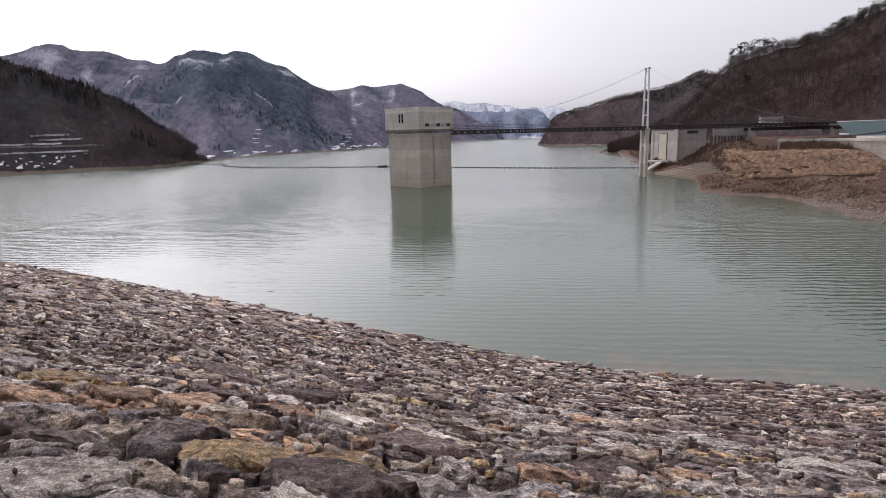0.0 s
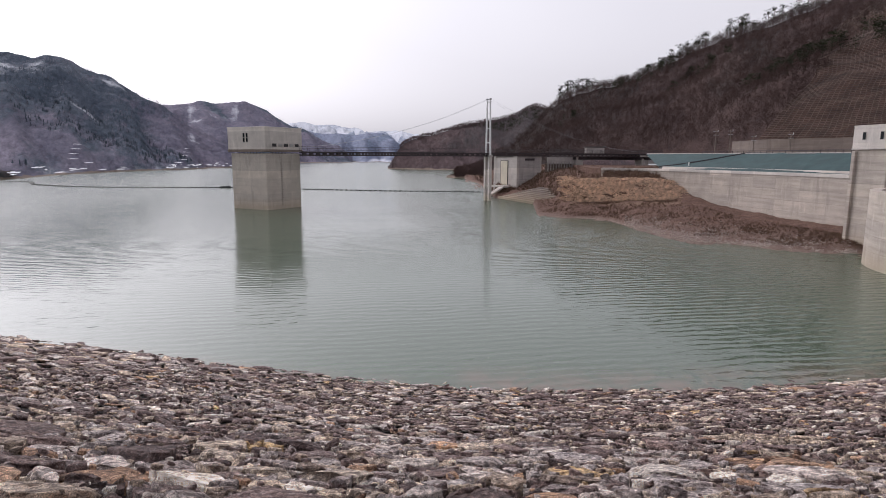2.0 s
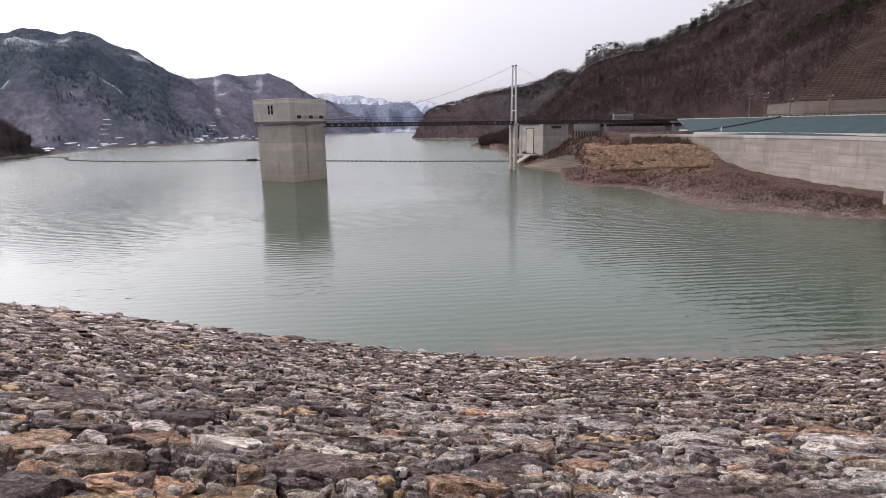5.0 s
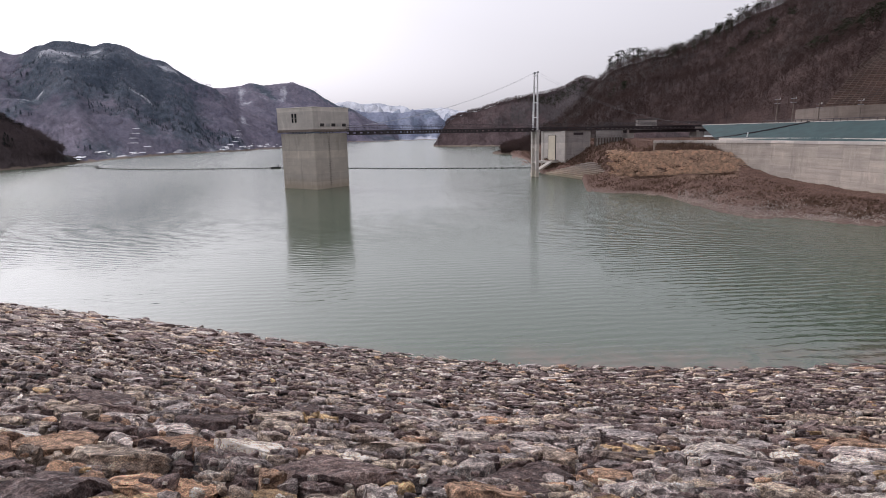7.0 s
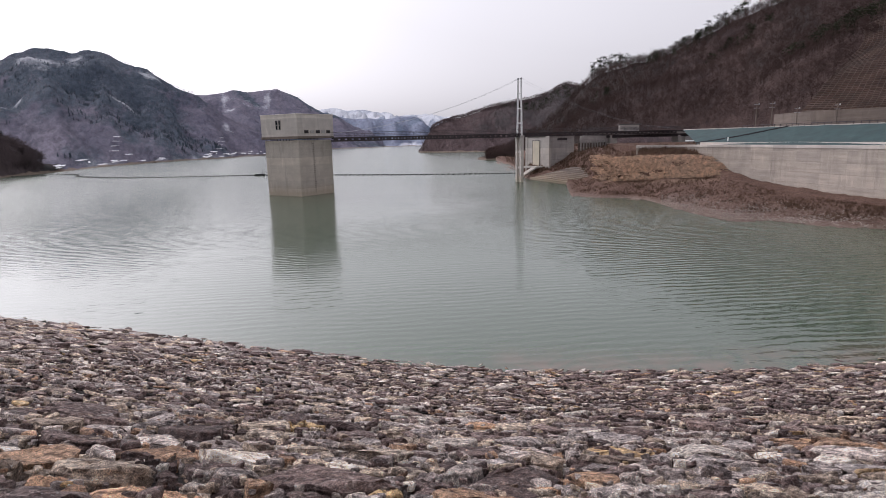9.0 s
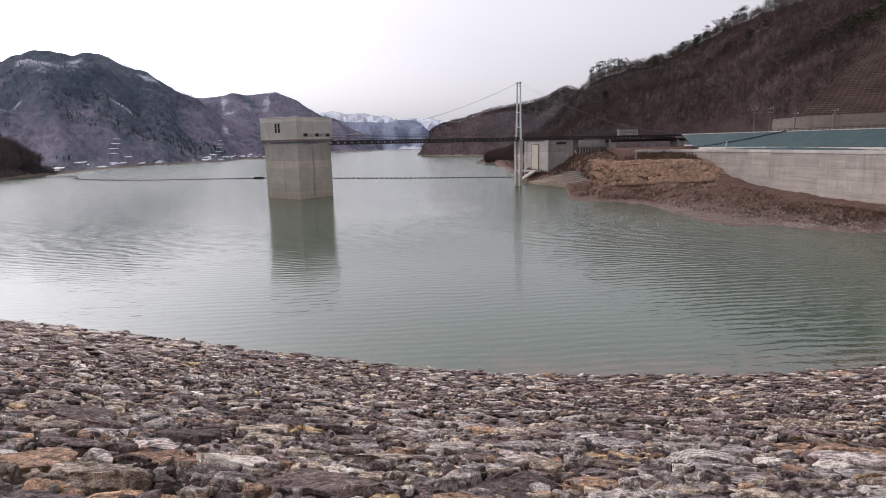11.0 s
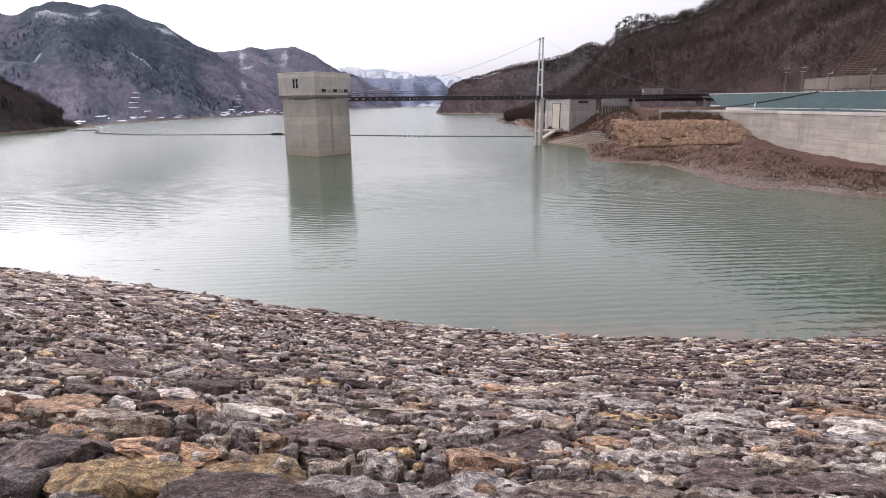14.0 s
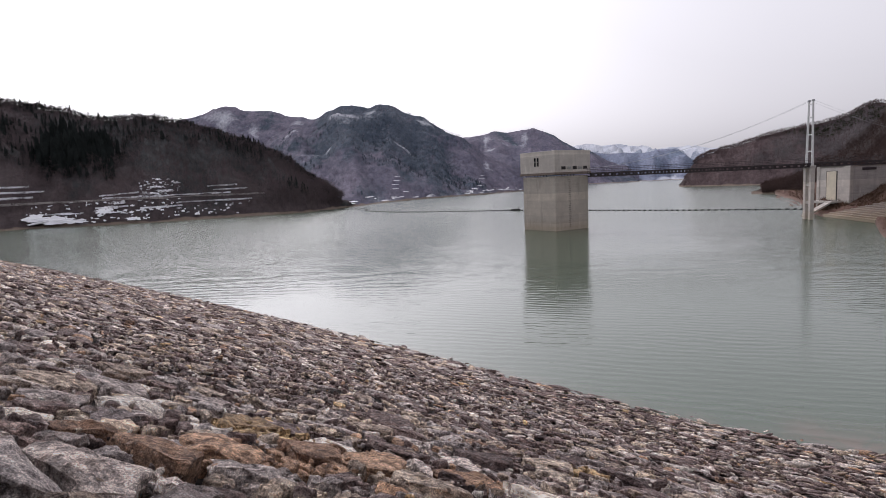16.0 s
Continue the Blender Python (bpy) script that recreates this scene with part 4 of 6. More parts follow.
# ---- valve house by the water ----
def valve_house():
    g = thing("valve_house", pose(60.4, 147.8, 0, 0, 0, 22), "pale concrete building with a tall beige door at the water", "building")
    part("wall_block", boxed(9.2, 9.4, 9.9, 4.7, 4.7, 6.15, 0.05), CONCRETE_GREY, g)
    part("roof_slab", boxed(9.9, 9.9, 0.3, 4.7, 4.7, 11.25, 0.03), CONCRETE_PALE, g)
    part("front_panel", boxed(0.2, 7.6, 9.0, 0.02, 5.0, 6.3, 0.02), CONCRETE_PALE, g, "pale concrete front")
    part("door_frame", boxed(0.12, 3.1, 7.0, -0.1, 5.2, 6.6, 0.02), STEEL_DARK, g)
    part("door", boxed(0.16, 2.7, 6.7, -0.15, 5.2, 6.6, 0.02), BEIGE, g, "tall cream sliding door")
    part("corner_column", boxed(0.9, 1.4, 10.6, 0.15, 0.7, 5.8, 0.04), CONCRETE_PALE, g)
    part("corner_column", boxed(0.7, 0.9, 10.6, 0.15, 9.1, 5.8, 0.04), CONCRETE_PALE, g)
    part("vent_strip", boxed(3.6, 0.1, 0.6, 4.6, -0.04, 10.3, 0.0), STEEL_DARK, g)
    part("landing", boxed(3.0, 6.0, 0.5, -1.5, 5.2, 2.9, 0.03), CONCRETE_PALE, g)
    part("stair", box(bmesh.new(), 7.5, 1.6, 0.4, pose(-5.6, 3.2, 1.5, 0, -24, 0), 0.02), CONCRETE_PALE, g, "sloping concrete stair to the water")
    return g


valve_house()


# ---- road viaduct behind ----
def viaduct():
    g = thing("road_viaduct", Matrix(), "low concrete road viaduct with a dark deck edge", "bridge")
    a, b = Vector((76, 160, 11.4)), Vector((104, 148, 11.4))
    d = b - a
    m = Matrix.Translation((a + b) / 2) @ pose(0, 0, 0, 0, 0, math.degrees(math.atan2(d.y, d.x)))
    part("deck", box(bmesh.new(), d.length, 5, 0.7, m, 0.03), CONCRETE_GREY, g)
    part("deck_edge", box(bmesh.new(), d.length, 0.3, 0.5, m @ pose(0, -2.6, 0.45), 0.03), STEEL_DARK, g)
    for u in (0.36, 0.52, 0.68, 0.84):
        p = a.lerp(b, u)
        part("girder_shoe", boxed(1.6, 4.6, 0.5, p.x, p.y, 10.9, 0.05), STEEL_DARK, g)
    part("girder", box(bmesh.new(), d.length, 3.6, 0.9, m @ pose(0, 0, -0.7), 0.05), STEEL_DARK, g)
    for u in (0.25, 0.86):
        p = a.lerp(b, u)
        part("pier", boxed(2.2, 3.5, 6.0, p.x, p.y, 8.1, 0.05), CONCRETE_PALE, g)
    railing(g, a + Vector((0, -2.4, 0.7)), b + Vector((0, -2.4, 0.7)), 15, 0.9)
    return g


viaduct()


def pile_fence():
    """Upright piles with a pale wall above them, from the valve house to the viaduct."""
    g = thing("pile_fence", Matrix(), "row of dark upright piles under a pale concrete edge beam", "fence")
    a, b = Vector((70.4, 150.0, 0)), Vector((82.0, 156.5, 0))
    d = b - a
    m = Matrix.Translation((a + b) / 2) @ pose(0, 0, 0, 0, 0, math.degrees(math.atan2(d.y, d.x)))
    part("edge_beam", box(bmesh.new(), d.length, 0.5, 1.9, m @ pose(0, 0.2, 10.0), 0.04), CONCRETE_GREY, g)
    part("backing_wall", box(bmesh.new(), d.length, 0.3, 5.2, m @ pose(0, 0.9, 6.6), 0.02), CONCRETE_OLD, g)
    first = part("pile", rodded((0, 0, 4.2), (0, 0, 9.6), 0.2, 0.18, 8), CONCRETE_GREY, g)
    first.location = a
    for k in range(1, 11):
        o = new("pile", first.data)
        o.parent = g
        o.location = a.lerp(b, k / 10)


pile_fence()


def marker_post():
    g = thing("marker_post", pose(72.4, 93.4, 8.7, 0, 8, 0), "short leaning white marker post beside the ramp", "post")
    part("shaft", rodded((0, 0, 0), (0, 0, 1.5), 0.13, 0.10, 8), WHITE, g)
    part("foot", boxed(0.5, 0.5, 0.2, 0, 0, 0.08, 0.03), CONCRETE_PALE, g)


marker_post()

# ---- woods ----
def mesh_arrays(name, verts, tris, material, mats=None):
    me = bpy.data.meshes.new(name)
    verts, tris = np.asarray(verts, np.float32), np.asarray(tris, np.int32)
    me.vertices.add(len(verts))
    me.vertices.foreach_set("co", verts.ravel())
    me.loops.add(tris.size)
    me.loops.foreach_set("vertex_index", tris.ravel())
    me.polygons.add(len(tris))
    me.polygons.foreach_set("loop_start", np.arange(0, tris.size, 3, dtype=np.int32))
    me.update(calc_edges=True)
    for m in material if isinstance(material, (list, tuple)) else [material]:
        me.materials.append(m)
    return new(name, me)


def bare_tree(seed, branches=16, twigs=34):
    """A leafless tree of height 1: trunk, rising limbs and twigs, each tapering to a point."""
    r = random.Random(seed)
    verts, tris = [], []

    def spike(a, b, w):
        d = b - a
        s = d.cross(Vector((r.uniform(-1, 1), r.uniform(-1, 1), 0.3))).normalized() * w
        k = len(verts)
        verts.extend([a - s, a + s, b])
        tris.append((k, k + 1, k + 2))

    lean = Vector((r.uniform(-0.06, 0.06), r.uniform(-0.06, 0.06), 1))
    for k in range(3):
        spike(Vector((0, 0, -0.05)), lean * 0.72, 0.010)
    tips = []
    for _ in range(branches):
        h = r.uniform(0.22, 0.70)
        an = r.uniform(0, 2 * math.pi)
        out = r.uniform(0.14, 0.34) * (1.25 - h * 0.6)
        a = lean * h
        b = a + Vector((math.cos(an) * out, math.sin(an) * out, r.uniform(0.12, 0.30)))
        spike(a, b, 0.007)
        tips.append((a, b))
    for _ in range(twigs):
        a, b = r.choice(tips)
        p = a.lerp(b, r.uniform(0.4, 0.95))
        an = r.uniform(0, 2 * math.pi)
        spike(p, p + Vector((math.cos(an) * 0.14, math.sin(an) * 0.14, r.uniform(0.0, 0.14))), 0.008)
    return np.array([tuple(v) for v in verts]), np.array(tris)


def conifer(seed, tiers=7, spread=0.2):
    """A ragged conifer of height 1: trunk and drooping boughs in tiers."""
    r = random.Random(seed)
    verts, tris = [], []
    for k in range(3):
        an = 2.1 * k
        i = len(verts)
        verts += [(0.02 * math.cos(an), 0.02 * math.sin(an), -0.05), (0.02 * math.cos(an + 2.1), 0.02 * math.sin(an + 2.1), -0.05), (0, 0, 1)]
        tris.append((i, i + 1, i + 2))
    for t in range(tiers):
        z = 0.18 + 0.78 * t / tiers
        w = spread * (1 - (z - 0.1) * 0.95) * r.uniform(0.8, 1.15)
        for k in range(8):
            an = 2 * math.pi * (k + r.random() * 0.7) / 8
            o = w * r.uniform(0.65, 1.15)
            i = len(verts)
            side = 0.09 + 0.25 * o
            ca, sa = math.cos(an), math.sin(an)
            verts += [(0, 0, z + 0.12), (ca * o - sa * side * 0.5, sa * o + ca * side * 0.5, z - r.uniform(0, 0.06)), (ca * o + sa * side * 0.5, sa * o - ca * side * 0.5, z - r.uniform(0, 0.06))]
            tris.append((i, i + 1, i + 2))
    return np.array(verts), np.array(tris)


def pine(seed):
    """A wind-shaped pine of height 1: a bare trunk and uneven pads of needles in its upper half."""
    r = random.Random(seed)
    verts, tris = [], []
    for k in range(3):
        an = 2.1 * k
        i = len(verts)
        verts += [(0.015 * math.cos(an), 0.015 * math.sin(an), -0.05), (0.015 * math.cos(an + 2.1), 0.015 * math.sin(an + 2.1), -0.05), (0, 0, 0.95)]
        tris.append((i, i + 1, i + 2))
    for k in range(12):
        z = r.uniform(0.42, 0.98)
        an, o = r.uniform(0, 6.28), r.uniform(0.02, 0.30) * (1.35 - z)
        px, py, w = math.cos(an) * o, math.sin(an) * o, r.uniform(0.07, 0.15) * (1.5 - z)
        for _ in range(16):
            c = Vector((px + r.gauss(0, w), py + r.gauss(0, w), z + r.gauss(0, 0.028)))
            i = len(verts)
            for _ in range(3):
                verts.append(tuple(c + Vector((r.uniform(-0.06, 0.06), r.uniform(-0.06, 0.06), r.uniform(-0.03, 0.03)))))
            tris.append((i, i + 1, i + 2))
    return np.array(verts), np.array(tris)


def bush(seed, n=26):
    """Dry stems that fan out from one foot."""
    r = random.Random(seed)
    verts, tris = [], []
    for _ in range(n):
        an, o = r.uniform(0, 6.28), r.uniform(0.1, 0.6)
        b = Vector((math.cos(an) * o, math.sin(an) * o, r.uniform(0.35, 1.0)))
        f = Vector((math.cos(an) * o * 0.3, math.sin(an) * o * 0.3, -0.05))
        s = Vector((-math.sin(an), math.cos(an), 0)) * 0.03
        k = len(verts)
        verts += [tuple(f - s), tuple(f + s), tuple(b)]
        tris.append((k, k + 1, k + 2))
    return np.array(verts), np.array(tris)


BARE = [bare_tree(s) for s in range(6)]
BARE_LITE = [bare_tree(s + 20, 9, 8) for s in range(5)]
CONES = [conifer(s) for s in range(5)]
CEDARS = [conifer(s + 70, 18, 0.13) for s in range(4)]
PINES = [pine(s + 40) for s in range(4)]
BUSHES = [bush(s) for s in range(5)]


def grove(name, spots, kinds, material, label, category="woods"):
    """Many trees as one mesh: spots of (place, height)."""
    r = np.random.RandomState(len(spots))
    vs, ts, at = [], [], 0
    for k, (p, h) in enumerate(spots):
        v, t = kinds[r.randint(len(kinds))]
        an = r.uniform(0, 6.28)
        c, s = math.cos(an), math.sin(an)
        w = h * r.uniform(0.85, 1.2)
        q = np.empty_like(v)
        q[:, 0] = (v[:, 0] * c - v[:, 1] * s) * w + p[0]
        q[:, 1] = (v[:, 0] * s + v[:, 1] * c) * w + p[1]
        q[:, 2] = v[:, 2] * h + p[2]
        vs.append(q)
        ts.append(t + at)
        at += len(v)
    return tagged(mesh_arrays(name, np.concatenate(vs), np.concatenate(ts), material), label, category, kind="stuff")


def on_hill(hill, count, a0, a1, u0, u1, h0, h1, seed, keep=None):
    r = random.Random(seed)
    spots = []
    while len(spots) < count:
        a, u = r.uniform(a0, a1), r.uniform(u0, u1)
        if keep and not keep(a, u, r):
            continue
        spots.append((hill.at(a, u), r.uniform(h0, h1)))
    return spots


def elevation(hill, a, u):
    p = hill.at(a, u)
    return math.degrees(math.atan2(p.z - EYE.z, math.hypot(p.x - EYE.x, p.y - EYE.y)))


def in_grid(a, e):
    """The two reinforced slopes, by bearing and height."""
    one = 42.6 + 7.2 * max(0, e - 0.5) / 9 < a < 53.3
    two = a > 57.2 + 7.5 * max(0, e - 1) / 6.2
    return one or two


def not_grid(a, u, r):
    e = elevation(hill_right, a, u)
    return not in_grid(a, e) and not (54.6 < a < 60.5 and e > 4.2)


grove("bare_woods", on_hill(hill_right, 8200, 16, 75, 0.02, 0.98, 2.6, 4.8, 1, not_grid), BARE, BARK, "brown leafless woods on the steep hillside")
grove("bare_woods", on_hill(hill_right, 420, 52.3, 55.0, 0.03, 0.95, 2.5, 5.0, 41), BARE, BARK, "brown leafless thicket along the slope's edge")
grove("bare_woods", on_hill(hill_right, 260, 58.5, 63.5, 0.10, 0.9, 2.5, 5.0, 42, lambda a, u, r: a < 58.6 + 7.4 * max(0, elevation(hill_right, a, u) - 1) / 6.2), BARE, BARK, "brown leafless thicket beside the cedars")
grove("bare_woods", on_hill(hill_right, 1500, 22, 60, 0.92, 1.05, 3.0, 6.0, 2), BARE, BARK_PALE, "pale leafless trees along the ridge")
grove("bare_woods", on_hill(hill_cape, 4000, 9.8, 30, 0.04, 1.01, 2.8, 4.8, 3), BARE_LITE, BARK_CAPE_HAZE, "brown leafless woods on the headland")
grove("bare_woods", on_hill(hill_cape, 2800, 10.6, 30, 0.92, 1.01, 2.2, 4.2, 53), BARE, BARK_CAPE_HAZE, "dense leafless trees along the headland's ridge")
grove("bare_woods", on_hill(hill_left, 4600, -72, -22.8, 0.06, 0.97, 4.0, 7.0, 4), BARE, BARK_DARK, "dark leafless woods on the low hill")
grove("bare_woods", on_hill(hill_left, 2400, -56, -23.4, 0.93, 1.03, 2.2, 4.2, 24), BARE, BARK_DARK, "dense leafless trees along the low hill's ridge")
grove("bare_woods", on_hill(hill_back, 2600, -38, -23, 0.25, 1.0, 2.6, 4.2, 45), BARE_LITE, BARK_FAR_HAZE, "leafless woods on the mountain behind")
grove("bare_woods", on_hill(hill_middle, 5200, -30.5, -3, 0.01, 0.95, 2.6, 4.4, 5), BARE_LITE, BARK_FAR_HAZE, "leafless woods on the mountain")
grove("bare_woods", on_hill(hill_middle, 1300, -30, -4, 0.93, 1.01, 2.5, 4.0, 25), BARE_LITE, BARK_FAR_HAZE, "leafless trees along the mountain's ridge")
grove("bare_woods", on_hill(hill_behind, 1500, -13, 6, 0.02, 1.0, 3.5, 6.0, 6), BARE_LITE, BARK_FAR_HAZE, "leafless woods on the farther mountain")


def clumps(hill, count, a0, a1, u0, u1, h0, h1, seed, size, cut):
    def keep(a, u, r):
        p = hill.at(a, u)
        return rough(p.x, p.y, size, 3, seed * 1.3) > cut
    return on_hill(hill, count, a0, a1, u0, u1, h0, h1, seed, keep)


def left_stand(a, u, r):
    w = 0.5 * math.sin(a * 2.3) + 0.4 * math.sin(a * 5.1 + 1) + r.gauss(0, 0.25)
    top = 0.58 + 0.05 * w - 0.03 * max(0, -46.4 - a)
    foot = 0.30 + 0.05 * math.sin(a * 1.7) + 0.08 * abs(r.gauss(0, 0.6))
    return foot < u < top and -47.4 + 0.5 * w < a < -42.2 + 0.6 * w


def right_stand(a, u, r):
    e = elevation(hill_right, a, u)
    lean = 0.16 * (e - 6)
    w = 0.5 * math.sin(e * 1.3) + 0.3 * math.sin(e * 3.1 + 2)
    lo, hi = 54.2 + lean + w + r.gauss(0, 0.35), 60.0 + lean + 0.8 * w + r.gauss(0, 0.5)
    return lo < a < hi and e > 2.6 + abs(a - 57.0) * 0.35 + r.gauss(0, 0.5)


grove("conifer_woods", clumps(hill_left, 1000, -72, -26, 0.25, 1.0, 3.5, 6, 11, 60, 0.12), CONES, NEEDLE, "dark conifers among the leafless woods")
grove("conifer_woods", on_hill(hill_left, 900, -56, -24, 0.92, 1.01, 2.2, 4.6, 61), PINES, NEEDLE, "dark pines along the low hill's ridge")
grove("conifer_woods", on_hill(hill_left, 420, -48.6, -41.0, 0.20, 0.72, 6, 12, 12, left_stand), CEDARS, NEEDLE, "dense dark stand of cedars above the shore road")
grove("conifer_woods", clumps(hill_middle, 900, -30.5, -5, 0.05, 0.85, 2.2, 3.4, 13, 120, 0.14), CONES, NEEDLE_FAR_HAZE, "dark conifer stands on the mountain")
grove("conifer_woods", clumps(hill_right, 150, 25.5, 52, 0.3, 1.0, 3.5, 6, 14, 40, 0.25), PINES, NEEDLE_WARM, "scattered pines on the brown hillside")
grove("conifer_woods", on_hill(hill_right, 700, 52.6, 63.0, 0.06, 0.8, 5, 11, 15, right_stand), CEDARS, NEEDLE, "dense dark stand of cedars between the reinforced slopes")
grove("conifer_woods", clumps(hill_cape, 300, 14, 26, 0.2, 0.9, 3, 5, 16, 60, 0.1), PINES, NEEDLE_WARM, "dark pines on the headland")


def pine_tree(name, m, kind, tall, label):
    g = thing(name, m, label, "tree", "pines along the ridge")
    v, t = kind
    part("trunk", rodded((0, 0, -0.6), (0, 0, tall * 0.95), tall * 0.022, tall * 0.006, 6), BARK, g)
    crown = mesh_arrays("crown", v[9:] * tall, t[3:] - 9, NEEDLE_WARM)
    crown.parent = g
    return g


ridge_rng = random.Random(5)
first_pines = [pine_tree("pine_tree", Matrix.Translation(hill_right.at(26.2 + 0.5 * k, 0.99)), PINES[k], 8.5, "dark wind-shaped pine on the hill's ridge") for k in range(4)]
for k in range(48):
    a = ridge_rng.uniform(26.0, 29.3) if k < 16 else ridge_rng.uniform(35.5, 52)
    s = ridge_rng.uniform(0.6, 1.05)
    c = copy_thing(first_pines[k % 4], Matrix.Translation(hill_right.at(a, ridge_rng.uniform(0.93, 1.02))) @ pose(0, 0, 0, 0, 0, ridge_rng.uniform(0, 360)) @ Matrix.Diagonal((s, s, s, 1)))
first_cedars = [pine_tree("pine_tree", Matrix.Translation(hill_left.at(-47.0 + 2 * k, 0.995)), CONES[k], 6.0, "dark conifer on the low hill's ridge") for k in range(3)]
for k in range(52):
    a = -53 + 19 * (k + ridge_rng.random()) / 52
    s = ridge_rng.uniform(0.35, 0.8)
    copy_thing(first_cedars[k % 3], Matrix.Translation(hill_left.at(a, ridge_rng.uniform(0.96, 1.02))) @ pose(0, 0, 0, 0, 0, ridge_rng.uniform(0, 360)) @ Matrix.Diagonal((s, s, s, 1)))


# ---- reinforced slopes on the right hillside ----
def slope_material():
    m = Mat("reinforced_slope", 0.95)
    f = m.noise(0.25, 6, 0.7)
    g = m.noise(2.2, 6, 0.7)
    c = m.ramp(f, (0.3, (0.030, 0.018, 0.014)), (0.7, (0.072, 0.040, 0.029)))
    c = m.mix(1.0, c, m.ramp(g, (0.3, (0.6, 0.6, 0.6)), (0.7, (1.4, 1.38, 1.35))), "MULTIPLY")
    m.bump(g, 0.8, 0.3)
    return m.colour(c)


SLOPE = slope_material()
RIB = plain("weathered_rib", (0.078, 0.052, 0.043), 0.9, 0, 0.5, 0.3)


def reinforced(name, a0, a1, left, label):
    """A smoothed slope with level ribs and upright ribs laid on the hillside."""
    verts, faces, idx = [], [], {}
    na, nu = 44, 40
    for i in range(na):
        for j in range(nu):
            u = 0.0 + 1.0 * j / (nu - 1)
            p0 = hill_right.at((a0 + a1) / 2, u)
            e = elevation(hill_right, a0, u)
            lo = left(e)
            if lo >= a1 - 0.3:
                continue
            edge = a1 + 0.7 * rough(j * 0.3, 2.0, 1.0, 3, a0) if a1 < 60 else a1
            a = lo + (edge - lo) * i / (na - 1)
            p = hill_right.at(a, u)
            idx[i, j] = len(verts)
            verts.append((p.x, p.y, max(p.z, 12.3) + 0.9))
    for i in range(na - 1):
        for j in range(nu - 1):
            q = [(i, j), (i, j + 1), (i + 1, j + 1), (i + 1, j)]
            if all(k in idx for k in q):
                faces.append([idx[k] for k in q])
    ob = tagged(raw(name, verts, faces, SLOPE), label, "slope", kind="structure")
    rv, rf = [], []

    def rib(p, q, w):
        p, q = Vector(p), Vector(q)
        d = (q - p).normalized()
        up = Vector((-0.6, -0.45, 0.65)) * w
        s = d.cross(up).normalized() * w * 0.6
        k = len(rv)
        for e in (p, q):
            rv.extend([e - s, e + s, e + s + up, e - s + up])
        rf.extend([(k + x, k + (x + 1) % 4, k + 4 + (x + 1) % 4, k + 4 + x) for x in range(4)])

    for j in range(nu - 1):
        for half in (0.0, 0.25, 0.5, 0.75):
            for i in range(na - 1):
                ks = [(i, j), (i + 1, j), (i, j + 1), (i + 1, j + 1)]
                if all(k in idx for k in ks):
                    p = Vector(verts[idx[ks[0]]]).lerp(Vector(verts[idx[ks[2]]]), half)
                    q = Vector(verts[idx[ks[1]]]).lerp(Vector(verts[idx[ks[3]]]), half)
                    rib(p, q, 0.13)
                    if half == 0.0 and i % 2 == 0:
                        rib(p, verts[idx[ks[2]]], 0.09)
    ribs = raw("slope_rib", rv, rf, RIB, ob)
    tagged(ribs, "weathered level ribs pinned to the slope", kind="stuff")


reinforced("slope_reinforced_1", 42.8, 53.2, lambda e: 42.7 + 7.2 * max(0, e - 0.6) / 9, "brown reinforced slope with level ribs")
reinforced("slope_reinforced_2", 57.4, 80, lambda e: 57.4 + 7.4 * max(0, e - 1) / 6.2, "brown reinforced slope with level ribs beyond the cedars")
TOE = []
for k in range(30):
    a = 41.5 + 11.5 * k / 29
    r = float(hill_right.toe(a)) - 1.0
    TOE.append((EYE.x + r * math.sin(radians(a)), EYE.y + r * math.cos(radians(a)), 14.6))
strip("wall_slope_foot", TOE, 0.8, 11.8, CONCRETE_OLD, "weathered concrete wall at the foot of the slope")
TOE2 = []
for k in range(30):
    a = 56.5 + 22 * k / 29
    r = float(hill_right.toe(a)) - 1.0
    TOE2.append((EYE.x + r * math.sin(radians(a)), EYE.y + r * math.cos(radians(a)), 14.8))
strip("wall_slope_foot_far", TOE2, 0.8, 11.8, CONCRETE_OLD, "weathered concrete wall along the road at the slope")


